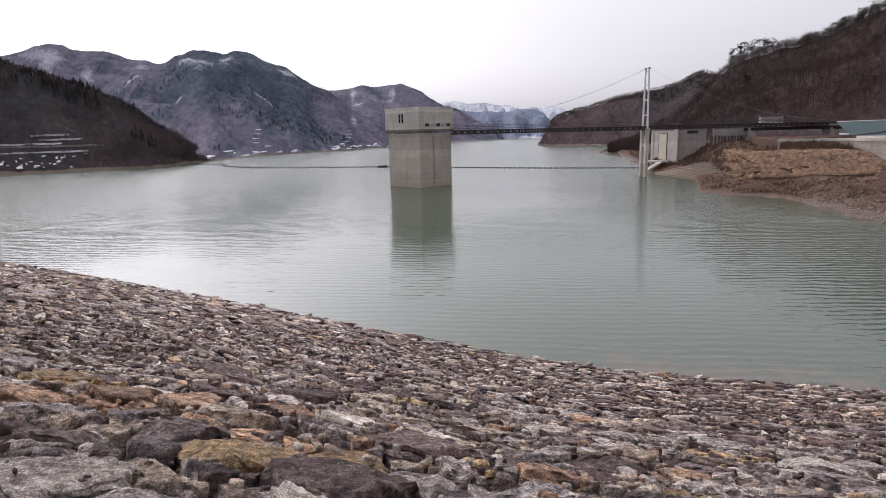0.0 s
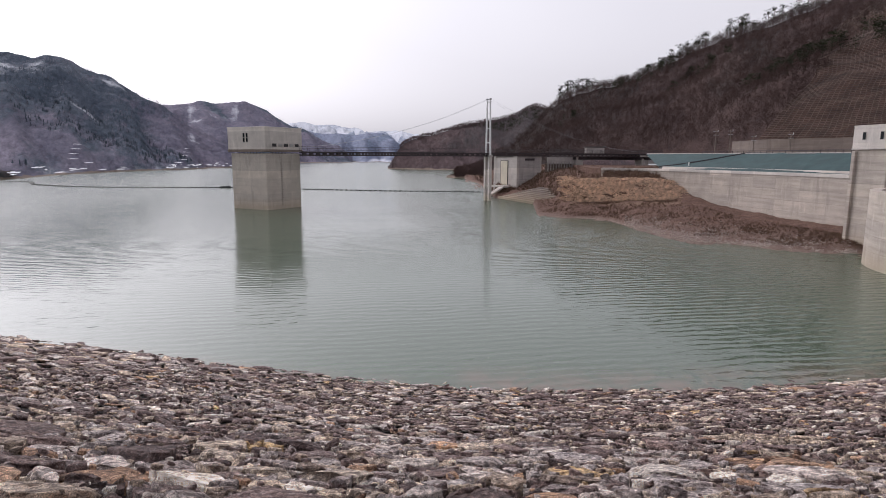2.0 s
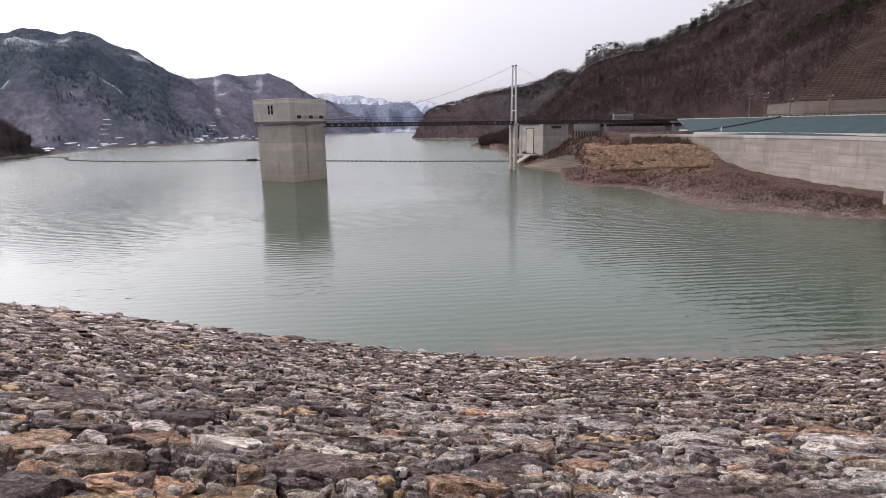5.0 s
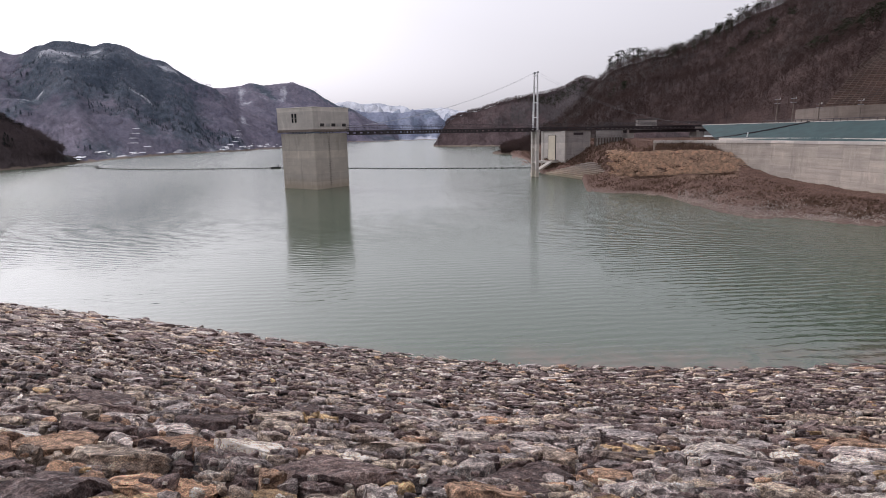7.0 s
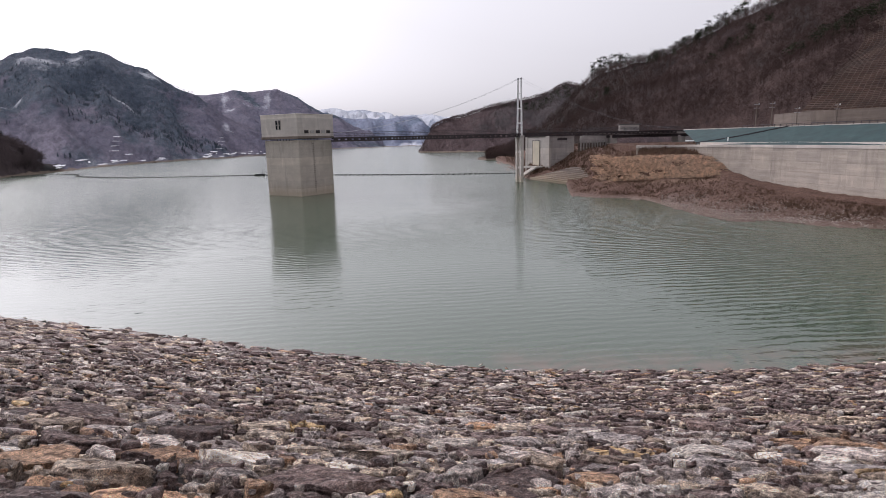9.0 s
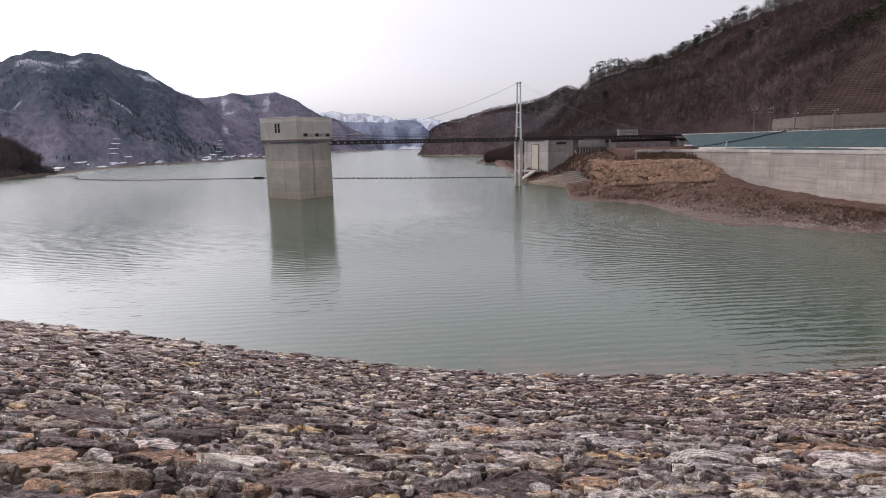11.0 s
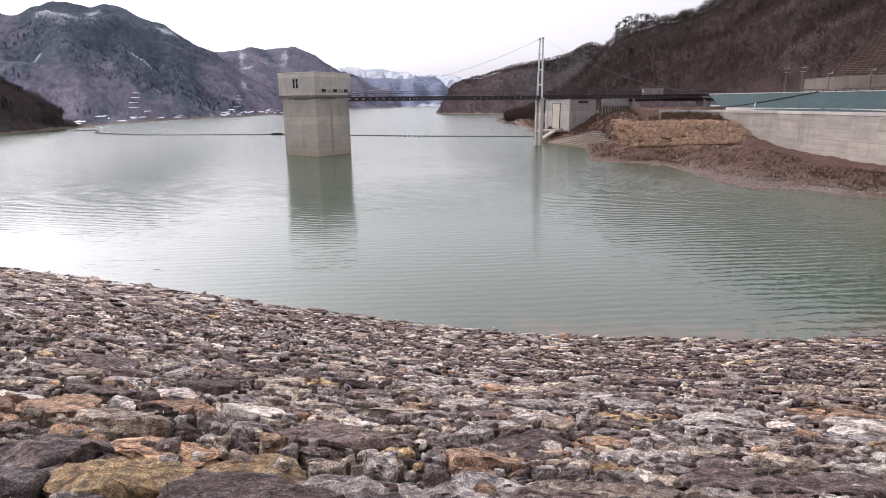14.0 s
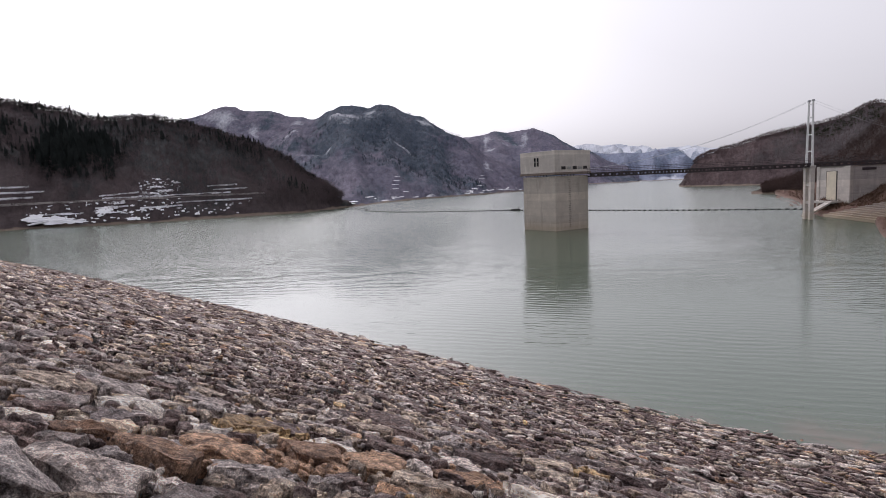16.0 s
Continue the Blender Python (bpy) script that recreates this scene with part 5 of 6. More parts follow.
# ---- floating boom ----
def boom():
    bx = curve([0, 1, 2, 3, 4, 5, 6, 7, 8, 9], [-150, -107, -93, -69, -47, -20, 4, 30, 56, 62])
    by = curve([0, 1, 2, 3, 4, 5, 6, 7, 8, 9], [268, 276, 250, 228, 220.5, 213, 199, 184, 173, 170])
    g = thing("floating_boom", Matrix(), "line of small dark floats strung across the reservoir", "boom")
    pts = [Vector((float(bx(t)), float(by(t)), 0.12)) for t in np.linspace(0, 9, 480)]
    cu = bpy.data.curves.new("boom_cable", "CURVE")
    cu.dimensions, cu.bevel_depth = "3D", 0.07
    sp = cu.splines.new("POLY")
    sp.points.add(len(pts) - 1)
    for q, p in zip(sp.points, pts):
        q.co = (*p, 1)
    cu.materials.append(BLACK)
    new("cable", cu).parent = g
    bm = bmesh.new()
    bmesh.ops.create_uvsphere(bm, u_segments=8, v_segments=5, radius=0.34)
    bmesh.ops.scale(bm, vec=(1.5, 0.8, 0.7), verts=bm.verts)
    first = part("float", bm, BLACK, g)
    run, last, placed = 0.0, pts[0], 0
    for p in pts[1:]:
        run += (p - last).length
        last = p
        if run > 1.55:
            run = 0.0
            o = first if placed == 0 else new("float", first.data)
            o.parent = g
            o.location = p
            placed += 1
    raft = part("marker_raft", boxed(3.4, 1.4, 0.7, -21.5, 213.2, 0.3, 0.1), BLACK, g, "small dark marker raft")
    part("marker_post", rodded((-20.6, 213.2, 0.5), (-20.6, 213.2, 1.7), 0.08), BLACK, g)


boom()


# ---- left shore: road, terraces, snow ----
def on_left(a, z):
    """The place on the low hill at a bearing and a height."""
    lo, hi = 0.0, 1.0
    for _ in range(24):
        mid = (lo + hi) / 2
        if hill_left.at(a, mid).z < z:
            lo = mid
        else:
            hi = mid
    return hill_left.at(a, hi)


def ledge(name, a0, a1, z0, z1, high, deep, material, label, category, kind="structure", ragged=0.0):
    r = random.Random(int(a0 * 10) + int(z0 * 7))
    n = max(4, int((a1 - a0) * 4))
    verts, faces = [], []
    for i in range(n):
        u = i / (n - 1)
        a, z = a0 + (a1 - a0) * u, z0 + (z1 - z0) * u
        p = on_left(a, z)
        out = Vector((EYE.x - p.x, EYE.y - p.y, 0)).normalized()
        h = high * (1 - ragged * r.random())
        f = p + out * (0.5 + deep * (1 - ragged * 0.5 * r.random()))
        b = p - out * deep
        verts += [(f.x, f.y, z - 1.0), (f.x, f.y, z + h), (b.x, b.y, z + h + 0.1), (b.x, b.y, z - 1.0)]
    for i in range(n - 1):
        faces += [(i * 4 + j, i * 4 + (j + 1) % 4, i * 4 + 4 + (j + 1) % 4, i * 4 + 4 + j) for j in range(4)]
    faces += [(0, 1, 2, 3), tuple(n * 4 - 4 + j for j in (3, 2, 1, 0))]
    return tagged(raw(name, verts, faces, material), label, category, kind=kind)


ledge("road_left_shore", -56, -30, 10.4, 10.6, 0.05, 0.8, CONCRETE_GREY, "narrow shore road with a low guard wall", "road")
for a0, a1, z in ((-52, -48.2, 12.8), (-53, -47.4, 15.2), (-51.5, -48.4, 17.6), (-34.5, -31.5, 13.2), (-35, -32.4, 15.2), (-40.6, -37.2, 6.4), (-37.5, -31.2, 8.0), (-44, -41.5, 7.2)):
    ledge("snowy_terrace", a0, a1, z, z + 0.3, 0.12, 0.7, SNOW, "narrow snow-covered terrace on the hillside", "terrace", ragged=0.7)


def snow_patch(a, z, w, h, seed):
    """A ragged sheet of old snow on the hill, its rim broken."""
    r = random.Random(seed)
    p0 = on_left(a, z)
    k = math.degrees(1 / math.hypot(p0.x, p0.y))
    bm = bmesh.new()
    n = 14 if w < 6 else 30
    ring = []
    for i in range(n):
        t = 2 * math.pi * i / n
        s = r.uniform(0.25, 1.15) if w < 6 else r.uniform(0.55, 1.15)
        q = on_left(a + k * w * 0.5 * math.cos(t) * s, max(0.7, z + h * 0.5 * math.sin(t) * s))
        out = Vector((EYE.x - q.x, EYE.y - q.y, 0)).normalized()
        ring.append(bm.verts.new(q + out * 0.5 + Vector((0, 0, 0.45))))
    c = on_left(a, z)
    mid = bm.verts.new(c + Vector((EYE.x - c.x, EYE.y - c.y, 0)).normalized() * 0.6 + Vector((0, 0, 0.7)))
    for i in range(n):
        bm.faces.new((ring[i], ring[(i + 1) % n], mid))
    ob = part("snow_patch", bm, SNOW)
    return tagged(ob, "ragged patch of old snow on the bank", "snow", "snow patches on the shore")


snow_rng = random.Random(3)
for k, (a, z, w, h) in enumerate(((-47.2, 2.2, 17, 4.2), (-48.2, 3.4, 9, 4.0), (-45.9, 1.8, 13, 2.2), (-46.2, 4.8, 15, 0.9), (-43.4, 5.4, 8, 2.0), (-42.8, 6.6, 7, 1.6), (-42.2, 8.4, 6.5, 1.5), (-43.0, 4.6, 11, 0.8), (-41.2, 1.7, 7, 1.5), (-38.4, 13.0, 9, 1.3), (-39.2, 15.0, 7, 1.2), (-39.6, 12.0, 10, 0.9))):
    snow_patch(a, z, w, h, k + 1)
ledge("snowy_terrace", -43.6, -40.6, 12.3, 13.3, 0.35, 0.8, SNOW, "narrow snow-covered terrace on the hillside", "terrace", ragged=0.8)
ledge("snowy_terrace", -43.4, -33.0, 11.1, 11.6, 0.25, 0.8, SNOW, "narrow snow-covered terrace on the hillside", "terrace", ragged=0.95)
for k in range(190):
    a = snow_rng.choice((snow_rng.uniform(-49, -40), snow_rng.uniform(-42, -31), snow_rng.uniform(-40.5, -37)))
    z = snow_rng.uniform(1.2, 9.6) if a < -36.5 else snow_rng.uniform(1.0, 6.5)
    if -41 < a < -37 and snow_rng.random() < 0.5:
        z = snow_rng.uniform(11, 19)
    snow_patch(a, z, snow_rng.uniform(0.5, 2.6), snow_rng.uniform(0.25, 1.3), 20 + k)


# ---- snow and terraces at the foot of the mountain ----
def on_mountain(hill, a, z):
    lo, hi = 0.0, 1.0
    for _ in range(22):
        mid = (lo + hi) / 2
        if hill.at(a, mid).z < z:
            lo = mid
        else:
            hi = mid
    return hill.at(a, hi)


def far_snow(hill, a, z, w, h, seed):
    r = random.Random(seed)
    p0 = on_mountain(hill, a, z)
    k = math.degrees(1 / math.hypot(p0.x, p0.y))
    bm = bmesh.new()
    ring = []
    n = 14
    for i in range(n):
        t = 2 * math.pi * i / n
        s = r.uniform(0.5, 1.1)
        q = on_mountain(hill, a + k * w * 0.5 * math.cos(t) * s, max(0.6, z + h * 0.5 * math.sin(t) * s))
        out = Vector((EYE.x - q.x, EYE.y - q.y, 0)).normalized()
        ring.append(bm.verts.new(q + out * 2.0 + Vector((0, 0, 0.8))))
    bm.faces.new(ring)
    return tagged(part("snow_patch", bm, SNOW), "patch of old snow at the mountain's foot", "snow", "snow patches on the shore")


for k in range(46):
    a = snow_rng.choice((snow_rng.uniform(-24, -4.5), snow_rng.uniform(-11, -5)))
    far_snow(hill_middle, a, 0.8 + abs(snow_rng.gauss(0, 1.6)), snow_rng.uniform(1.0, 7.5), snow_rng.uniform(0.3, 1.0), 90 + k)
for a, z0 in ((-17.6, 8), (-9.2, 7)):
    for k in range(4):
        far_snow(hill_middle, a + 0.12 * k, z0 + 3.2 * k, 9 - 1.1 * k, 0.45, 200 + k)


# ---- scrub on the mud bank ----
def scrub(count, a0, a1, u0, u1, h0, h1, seed, material, label, band="flat"):
    """Bushes on the bank: on the flat before the mound, on its face or on the plateau behind."""
    r = random.Random(seed)
    spots = []
    for _ in range(count):
        a, u = r.uniform(a0, a1), r.uniform(u0, u1)
        lo, hi = {"flat": (EDGE_R(a), FOOT_R(a)), "face": (FOOT_R(a), TOP_R(a)), "top": (TOP_R(a), back_r(a))}[band]
        spots.append((on_bank(a, float(lo) + (float(hi) - float(lo)) * u, -0.1), r.uniform(h0, h1)))
    grove("scrub", spots, BUSHES, material, label, "scrub")


def reed_mats():
    """Flattened reeds that lie in level swathes across the mound's face."""
    r = random.Random(71)
    verts, tris = [], []
    for k in range(800):
        a, u = r.uniform(26.8, 37.0), r.uniform(0.05, 1.05)
        if rough(a * 2.0, u * 4, 1.5, 3, 2.0) < -0.12:
            continue
        f, t = float(FOOT_R(a)), float(TOP_R(a))
        base = on_bank(a, f + (t - f) * u, 0.15)
        right = Vector((math.cos(radians(a)), -math.sin(radians(a)), 0))
        out = Vector((-math.sin(radians(a)), -math.cos(radians(a)), 0))
        wide = r.uniform(0.7, 2.2)
        for _ in range(26):
            p = base + right * r.uniform(-wide, wide) + out * r.uniform(-0.2, 0.3) + Vector((0, 0, r.uniform(-0.15, 0.22)))
            q = p + right * r.uniform(-0.9, 0.9) + out * r.uniform(0.0, 0.45) + Vector((0, 0, r.uniform(-0.32, 0.06)))
            w = Vector((0, 0, 1)) * r.uniform(0.05, 0.12) + out * 0.04
            i = len(verts)
            verts += [p - w, p + w, q]
            tris.append((i, i + 1, i + 2))
    tagged(mesh_arrays("reed_mats", [tuple(v) for v in verts], tris, REED), "pale flattened dry reeds lying in swathes on the mound", "reeds", kind="stuff")


scrub(5200, 24.3, 52, 0.12, 1.0, 0.2, 0.55, 31, BRUSH, "reddish brown leafless scrub on the mud flat")
scrub(700, 21.5, 29, 0.05, 1.0, 0.5, 1.2, 34, BRUSH, "leafless brown brush behind the steps", "face")
scrub(300, 26.6, 37.3, 0.0, 1.0, 0.25, 0.6, 32, DRY, "pale dry grass on the mound", "face")
scrub(1400, 20, 36.4, 0.0, 0.9, 0.5, 1.1, 35, BRUSH, "leafless brown brush on top of the bank", "top")
scrub(400, 18.0, 21.5, 0.0, 1.0, 0.5, 1.2, 33, BRUSH, "leafless brush along the shore", "face")
reed_mats()


# ---- broad concrete steps down to the water by the valve house ----
for k in range(9):
    x0, y0 = 54.0 + 0.95 * k, 145.5 - 1.0 * k
    x1, y1 = 56.6 + 0.55 * k, 108.6 + 0.9 * k
    pts = [(x0 + (x1 - x0) * i / 12, y0 + (y1 - y0) * i / 12, 0.6 + 0.34 * k) for i in range(13)]
    strip("revetment_step", pts, 1.3, -0.8, CONCRETE_OLD, "low weathered concrete revetment step on the bank", "step", thick_dir=-1)

# leaf litter and silt in the corner between the dam and the spillway
def silt_corner():
    bm = bmesh.new()
    r = random.Random(9)
    ring = []
    for i in range(26):
        t = 2 * math.pi * i / 26
        ring.append((62.5 + 7.5 * math.cos(t) * r.uniform(0.9, 1.1), 18.6 + 3.8 * math.sin(t) * r.uniform(0.85, 1.1)))
    vs = [bm.verts.new((x, y, -0.05)) for x, y in ring]
    c = bm.verts.new((61.5, 18.6, 0.25))
    for i in range(26):
        bm.faces.new((vs[i], vs[(i + 1) % 26], c))
    tagged(part("silt_bank", bm, SILT), "reddish silt bank in the corner by the spillway", "bank", kind="structure")


silt_corner()


# ---- road furniture ----
def utility_pole(x, y, z, tall, label):
    g = thing("utility_pole", pose(x, y, z), label, "pole", "poles along the road")
    part("shaft", rodded((0, 0, -0.3), (0, 0, tall), 0.12, 0.08, 8), CONCRETE_OLD, g)
    for h in (tall - 0.4, tall - 1.1):
        part("crossarm", boxed(1.2, 0.09, 0.09, 0, 0, h, 0.0), GALV, g)
    part("insulator", rodded((0.5, 0, tall - 0.35), (0.5, 0, tall - 0.1), 0.06), WHITE, g)
    return g


for x, y, z, t in ((83.4, 99.8, 12.0, 4.6), (86.2, 99.0, 12.0, 4.7), (91, 98, 12.2, 3.4), (99.5, 56.0, 12.3, 5.2), (92.0, 90.0, 12.2, 3.6)):
    utility_pole(x, y, z, t, "pale concrete utility pole beside the road")


def lamp_mast():
    g = thing("floodlight_mast", pose(98.6, 49.0, 12.3), "tall white mast with floodlights and aerials", "mast")
    part("shaft", rodded((0, 0, -0.3), (0, 0, 7.6), 0.17, 0.09, 8), STEEL_WHITE, g)
    part("crossarm", rodded((-0.7, 0, 5.6), (0.7, 0, 5.6), 0.06, None, 6), STEEL_WHITE, g)
    for x in (-0.7, 0.7):
        part("floodlight", boxed(0.55, 0.45, 0.45, x, -0.15, 5.9, 0.06), STEEL_WHITE, g)
    for h, w in ((2.4, 1.5), (3.3, 0.9), (1.6, 1.1)):
        part("aerial", rodded((-w, 0, h), (w * 0.4, 0, h), 0.035, None, 5), GALV, g)
    return g


lamp_mast()


def van(name, x, y, rz, long, tall, label, paint=None):
    g = thing(name, pose(x, y, 11.85, 0, 0, rz), label, "vehicle", "white vehicles on the road")
    bm = bmesh.new()
    prof = [(-long / 2, 0.35), (long / 2, 0.35), (long / 2, 0.95), (long / 2 - 0.7, 1.1), (long / 2 - 1.2, tall), (-long / 2 + 0.15, tall), (-long / 2, tall - 0.5)]
    sides = [[bm.verts.new((px, s * 0.85, pz)) for px, pz in prof] for s in (-1, 1)]
    bm.faces.new(sides[0])
    bm.faces.new(sides[1][::-1])
    for i in range(len(prof)):
        j = (i + 1) % len(prof)
        bm.faces.new((sides[0][j], sides[0][i], sides[1][i], sides[1][j]))
    bmesh.ops.recalc_face_normals(bm, faces=bm.faces)
    part("body", bm, paint or WHITE, g)
    part("windscreen", box(bmesh.new(), 0.05, 1.45, 0.62, pose(long / 2 - 0.92, 0, (tall + 1.1) / 2, 0, -48, 0)), DARK_GLASS, g)
    for s in (-1, 1):
        for px in (-long * 0.24, long * 0.08):
            part("side_window", boxed(long * 0.26, 0.03, 0.36, px, 0.86 * s, tall - 0.36, 0.0), DARK_GLASS, g)
        for px in (-long / 2 + 0.8, long / 2 - 0.8):
            w = part("wheel", rodded((px, 0.72 * s, 0.33), (px, 0.9 * s, 0.33), 0.33, None, 12), BLACK, g)
            part("rim", rodded((px, 0.9 * s, 0.33), (px, 0.92 * s, 0.33), 0.19, None, 10), GALV, w)
    return g


van("parked_van", 88.5, 50.2, 100, 4.6, 1.6, "white van parked on the road by the spillway")


def water_tank():
    g = thing("water_tank", pose(89.6, 46.0, 11.85), "white round plastic tank standing on the road", "tank")
    part("body", rodded((0, 0, 0), (0, 0, 1.65), 0.95, 0.95, 18), WHITE, g)
    part("lid", rodded((0, 0, 1.65), (0, 0, 1.85), 0.9, 0.35, 18), WHITE, g)


water_tank()
van("parked_truck", 85.5, 56.6, 100, 2.6, 1.5, "white light truck parked beside the gate house")
van("parked_car", 90.0, 35.0, 95, 4.2, 1.6, "silver grey car parked near the road edge", GALV)
van("parked_car", 91.5, 32.4, 95, 3.8, 1.55, "white car parked beside a silver one")

g_rail = thing("guard_rail", Matrix(), "low dark guard rail along the road edge", "railing")
railing(g_rail, (81.2, 54, 11.8), (78.3, 97, 11.8), 36, 0.42, STEEL_DARK, 0.05, 0)
g_rail2 = thing("guard_rail", Matrix(), "low dark guard rail along the crest road", "railing")
railing(g_rail2, (79.2, 38, 11.7), (80.0, 4, 11.7), 30, 0.8, STEEL_DARK, 0.05, 1)


def shed():
    g = thing("roadside_shed", pose(92, 163, 12.2, 0, 0, -20), "small grey roadside shed with a dark flat roof", "shed")
    part("wall", boxed(5.5, 3.6, 1.9, 0, 0, 0.8, 0.03), CONCRETE_GREY, g)
    part("roof", boxed(6.3, 4.4, 0.25, 0, 0, 1.9, 0.03), ROOF, g)
    return g


shed()


# ---- driftwood ----
def stick(pts, r, label):
    cu = bpy.data.curves.new("driftwood_stick", "CURVE")
    cu.dimensions, cu.bevel_depth, cu.bevel_resolution = "3D", r, 2
    sp = cu.splines.new("POLY")
    sp.points.add(len(pts) - 1)
    for i, (q, p) in enumerate(zip(sp.points, pts)):
        q.co, q.radius = (*p, 1), 1.0 - 0.6 * i / len(pts)
    cu.materials.append(DRIFT)
    return tagged(new("driftwood_stick", cu), label, "stick", "driftwood among the stones")


stick([(2.20, 2.62, 8.78), (2.28, 2.58, 8.82), (2.40, 2.50, 8.82), (2.46, 2.38, 8.78)], 0.009, "bent grey driftwood stick lying among the stones")
stick([(2.46, 2.62, 8.84), (2.45, 2.55, 8.76), (2.44, 2.46, 8.72)], 0.008, "short upright driftwood stub between the stones")
stick([(2.72, 2.72, 8.72), (2.80, 2.66, 8.72), (2.86, 2.58, 8.70)], 0.007, "thin pale driftwood twig on the stones")
stick([(3.05, 1.62, 9.02), (3.2, 1.70, 9.04), (3.34, 1.84, 9.00), (3.5, 1.90, 8.96)], 0.011, "curved grey driftwood branch beside a pale stone")

# ---- rip-rap stones ----
rng = random.Random(7)
# stretches of the face where stones of one colour lie together: x, y, radius, kind
PATCHES = [
    (-3.5, 5.2, 0.7, 4), (-3.2, 6.2, 0.6, 4), (-4.5, 6.6, 0.7, 3), (-1.9, 6.9, 0.5, 4), (-2.6, 5.9, 0.55, 5), (-3.9, 4.2, 0.45, 4),
    (-0.9, 3.7, 0.3, 3), (8.0, 5.0, 0.6, 5), (11.5, 10.9, 1.3, 5), (8.4, 7.7, 0.9, 4), (-0.5, 10.2, 0.45, 3),
]


def stone_class(x, y, dark=0.30):
    for px, py, r, k in PATCHES:
        if (x - px) ** 2 + (y - py) ** 2 < r * r:
            return k
    if x > 9:
        dark += 0.15
    v = rough(x, y, 4.0, 3, 8.0)
    q = rng.random()
    if q < 0.004 + 0.03 * max(0, v - 0.1):
        return 3
    if q < 0.022 + 0.10 * max(0, v - 0.1):
        return 4
    if q < dark:
        return 2
    if q < dark + 0.09:
        return 1
    if q < dark + 0.31:
        return 5
    return 0


def clip_cell(poly, nx, ny, lim):
    """The part of a polygon about the origin where nx*x + ny*y < lim."""
    out = []
    n = len(poly)
    for i in range(n):
        ax, ay = poly[i]
        bx, by = poly[(i + 1) % n]
        da, db = nx * ax + ny * ay - lim, nx * bx + ny * by - lim
        if da <= 0:
            out.append((ax, ay))
        if (da < 0) != (db < 0) and da != db:
            t = da / (da - db)
            out.append((ax + (bx - ax) * t, ay + (by - ay) * t))
    return out


def spread(x, d):
    """How much the face fans out there: metres along it for a metre along the water's edge."""
    return (bank(x + 0.3, d) - bank(x - 0.3, d)).length / 0.6


def from_eye(x, d):
    p = bank(x, d)
    return math.hypot(p.x - 0.2, p.y)


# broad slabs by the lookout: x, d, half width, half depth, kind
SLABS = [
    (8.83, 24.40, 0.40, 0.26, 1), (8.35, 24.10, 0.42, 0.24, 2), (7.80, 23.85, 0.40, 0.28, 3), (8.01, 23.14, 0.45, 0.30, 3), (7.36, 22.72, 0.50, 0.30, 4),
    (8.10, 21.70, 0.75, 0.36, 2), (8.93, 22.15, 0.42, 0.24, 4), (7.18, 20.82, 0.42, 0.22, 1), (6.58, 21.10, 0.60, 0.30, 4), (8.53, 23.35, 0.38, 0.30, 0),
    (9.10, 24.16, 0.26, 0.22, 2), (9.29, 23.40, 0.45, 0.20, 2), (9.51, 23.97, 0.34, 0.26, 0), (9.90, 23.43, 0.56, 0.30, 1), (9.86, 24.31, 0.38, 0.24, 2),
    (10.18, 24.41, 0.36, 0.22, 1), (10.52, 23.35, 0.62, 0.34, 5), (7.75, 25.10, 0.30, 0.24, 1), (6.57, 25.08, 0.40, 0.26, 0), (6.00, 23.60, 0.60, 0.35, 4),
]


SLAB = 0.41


def scatter_seeds():
    """Seeds in face coordinates: x along the water's edge, d up the slope, a weight for the size, and the spacing."""
    seeds = []
    d = -1.6
    while d < 27.0:
        x = -125.0
        while x < 62.0:
            s = spread(x, d) if -20 < x < 40 else 1.0
            away = from_eye(x, d)
            size = 0.38 if away < 12 else 0.42 if away < 30 else 0.66
            x += size * rng.uniform(0.5, 1.6) / s
            seeds.append((x, d + rng.uniform(-0.28, 0.28), rng.choice((-0.03, -0.022, -0.015, -0.01, 0.0, 0.02, 0.04)), size))
        d += 0.25 if d > 13 else 0.29
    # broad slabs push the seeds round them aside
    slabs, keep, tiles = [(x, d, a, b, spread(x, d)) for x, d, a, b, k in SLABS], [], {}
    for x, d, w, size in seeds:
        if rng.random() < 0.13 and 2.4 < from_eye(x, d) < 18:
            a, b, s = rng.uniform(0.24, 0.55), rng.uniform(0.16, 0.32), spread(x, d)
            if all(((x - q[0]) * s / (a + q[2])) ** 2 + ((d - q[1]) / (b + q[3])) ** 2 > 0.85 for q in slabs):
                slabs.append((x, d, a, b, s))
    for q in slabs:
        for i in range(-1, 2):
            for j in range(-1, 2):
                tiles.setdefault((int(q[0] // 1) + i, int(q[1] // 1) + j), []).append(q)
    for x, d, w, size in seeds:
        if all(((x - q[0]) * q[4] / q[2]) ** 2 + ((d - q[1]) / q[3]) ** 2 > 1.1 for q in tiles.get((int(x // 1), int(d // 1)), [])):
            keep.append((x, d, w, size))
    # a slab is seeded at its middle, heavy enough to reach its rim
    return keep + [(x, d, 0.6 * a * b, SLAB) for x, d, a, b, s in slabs]


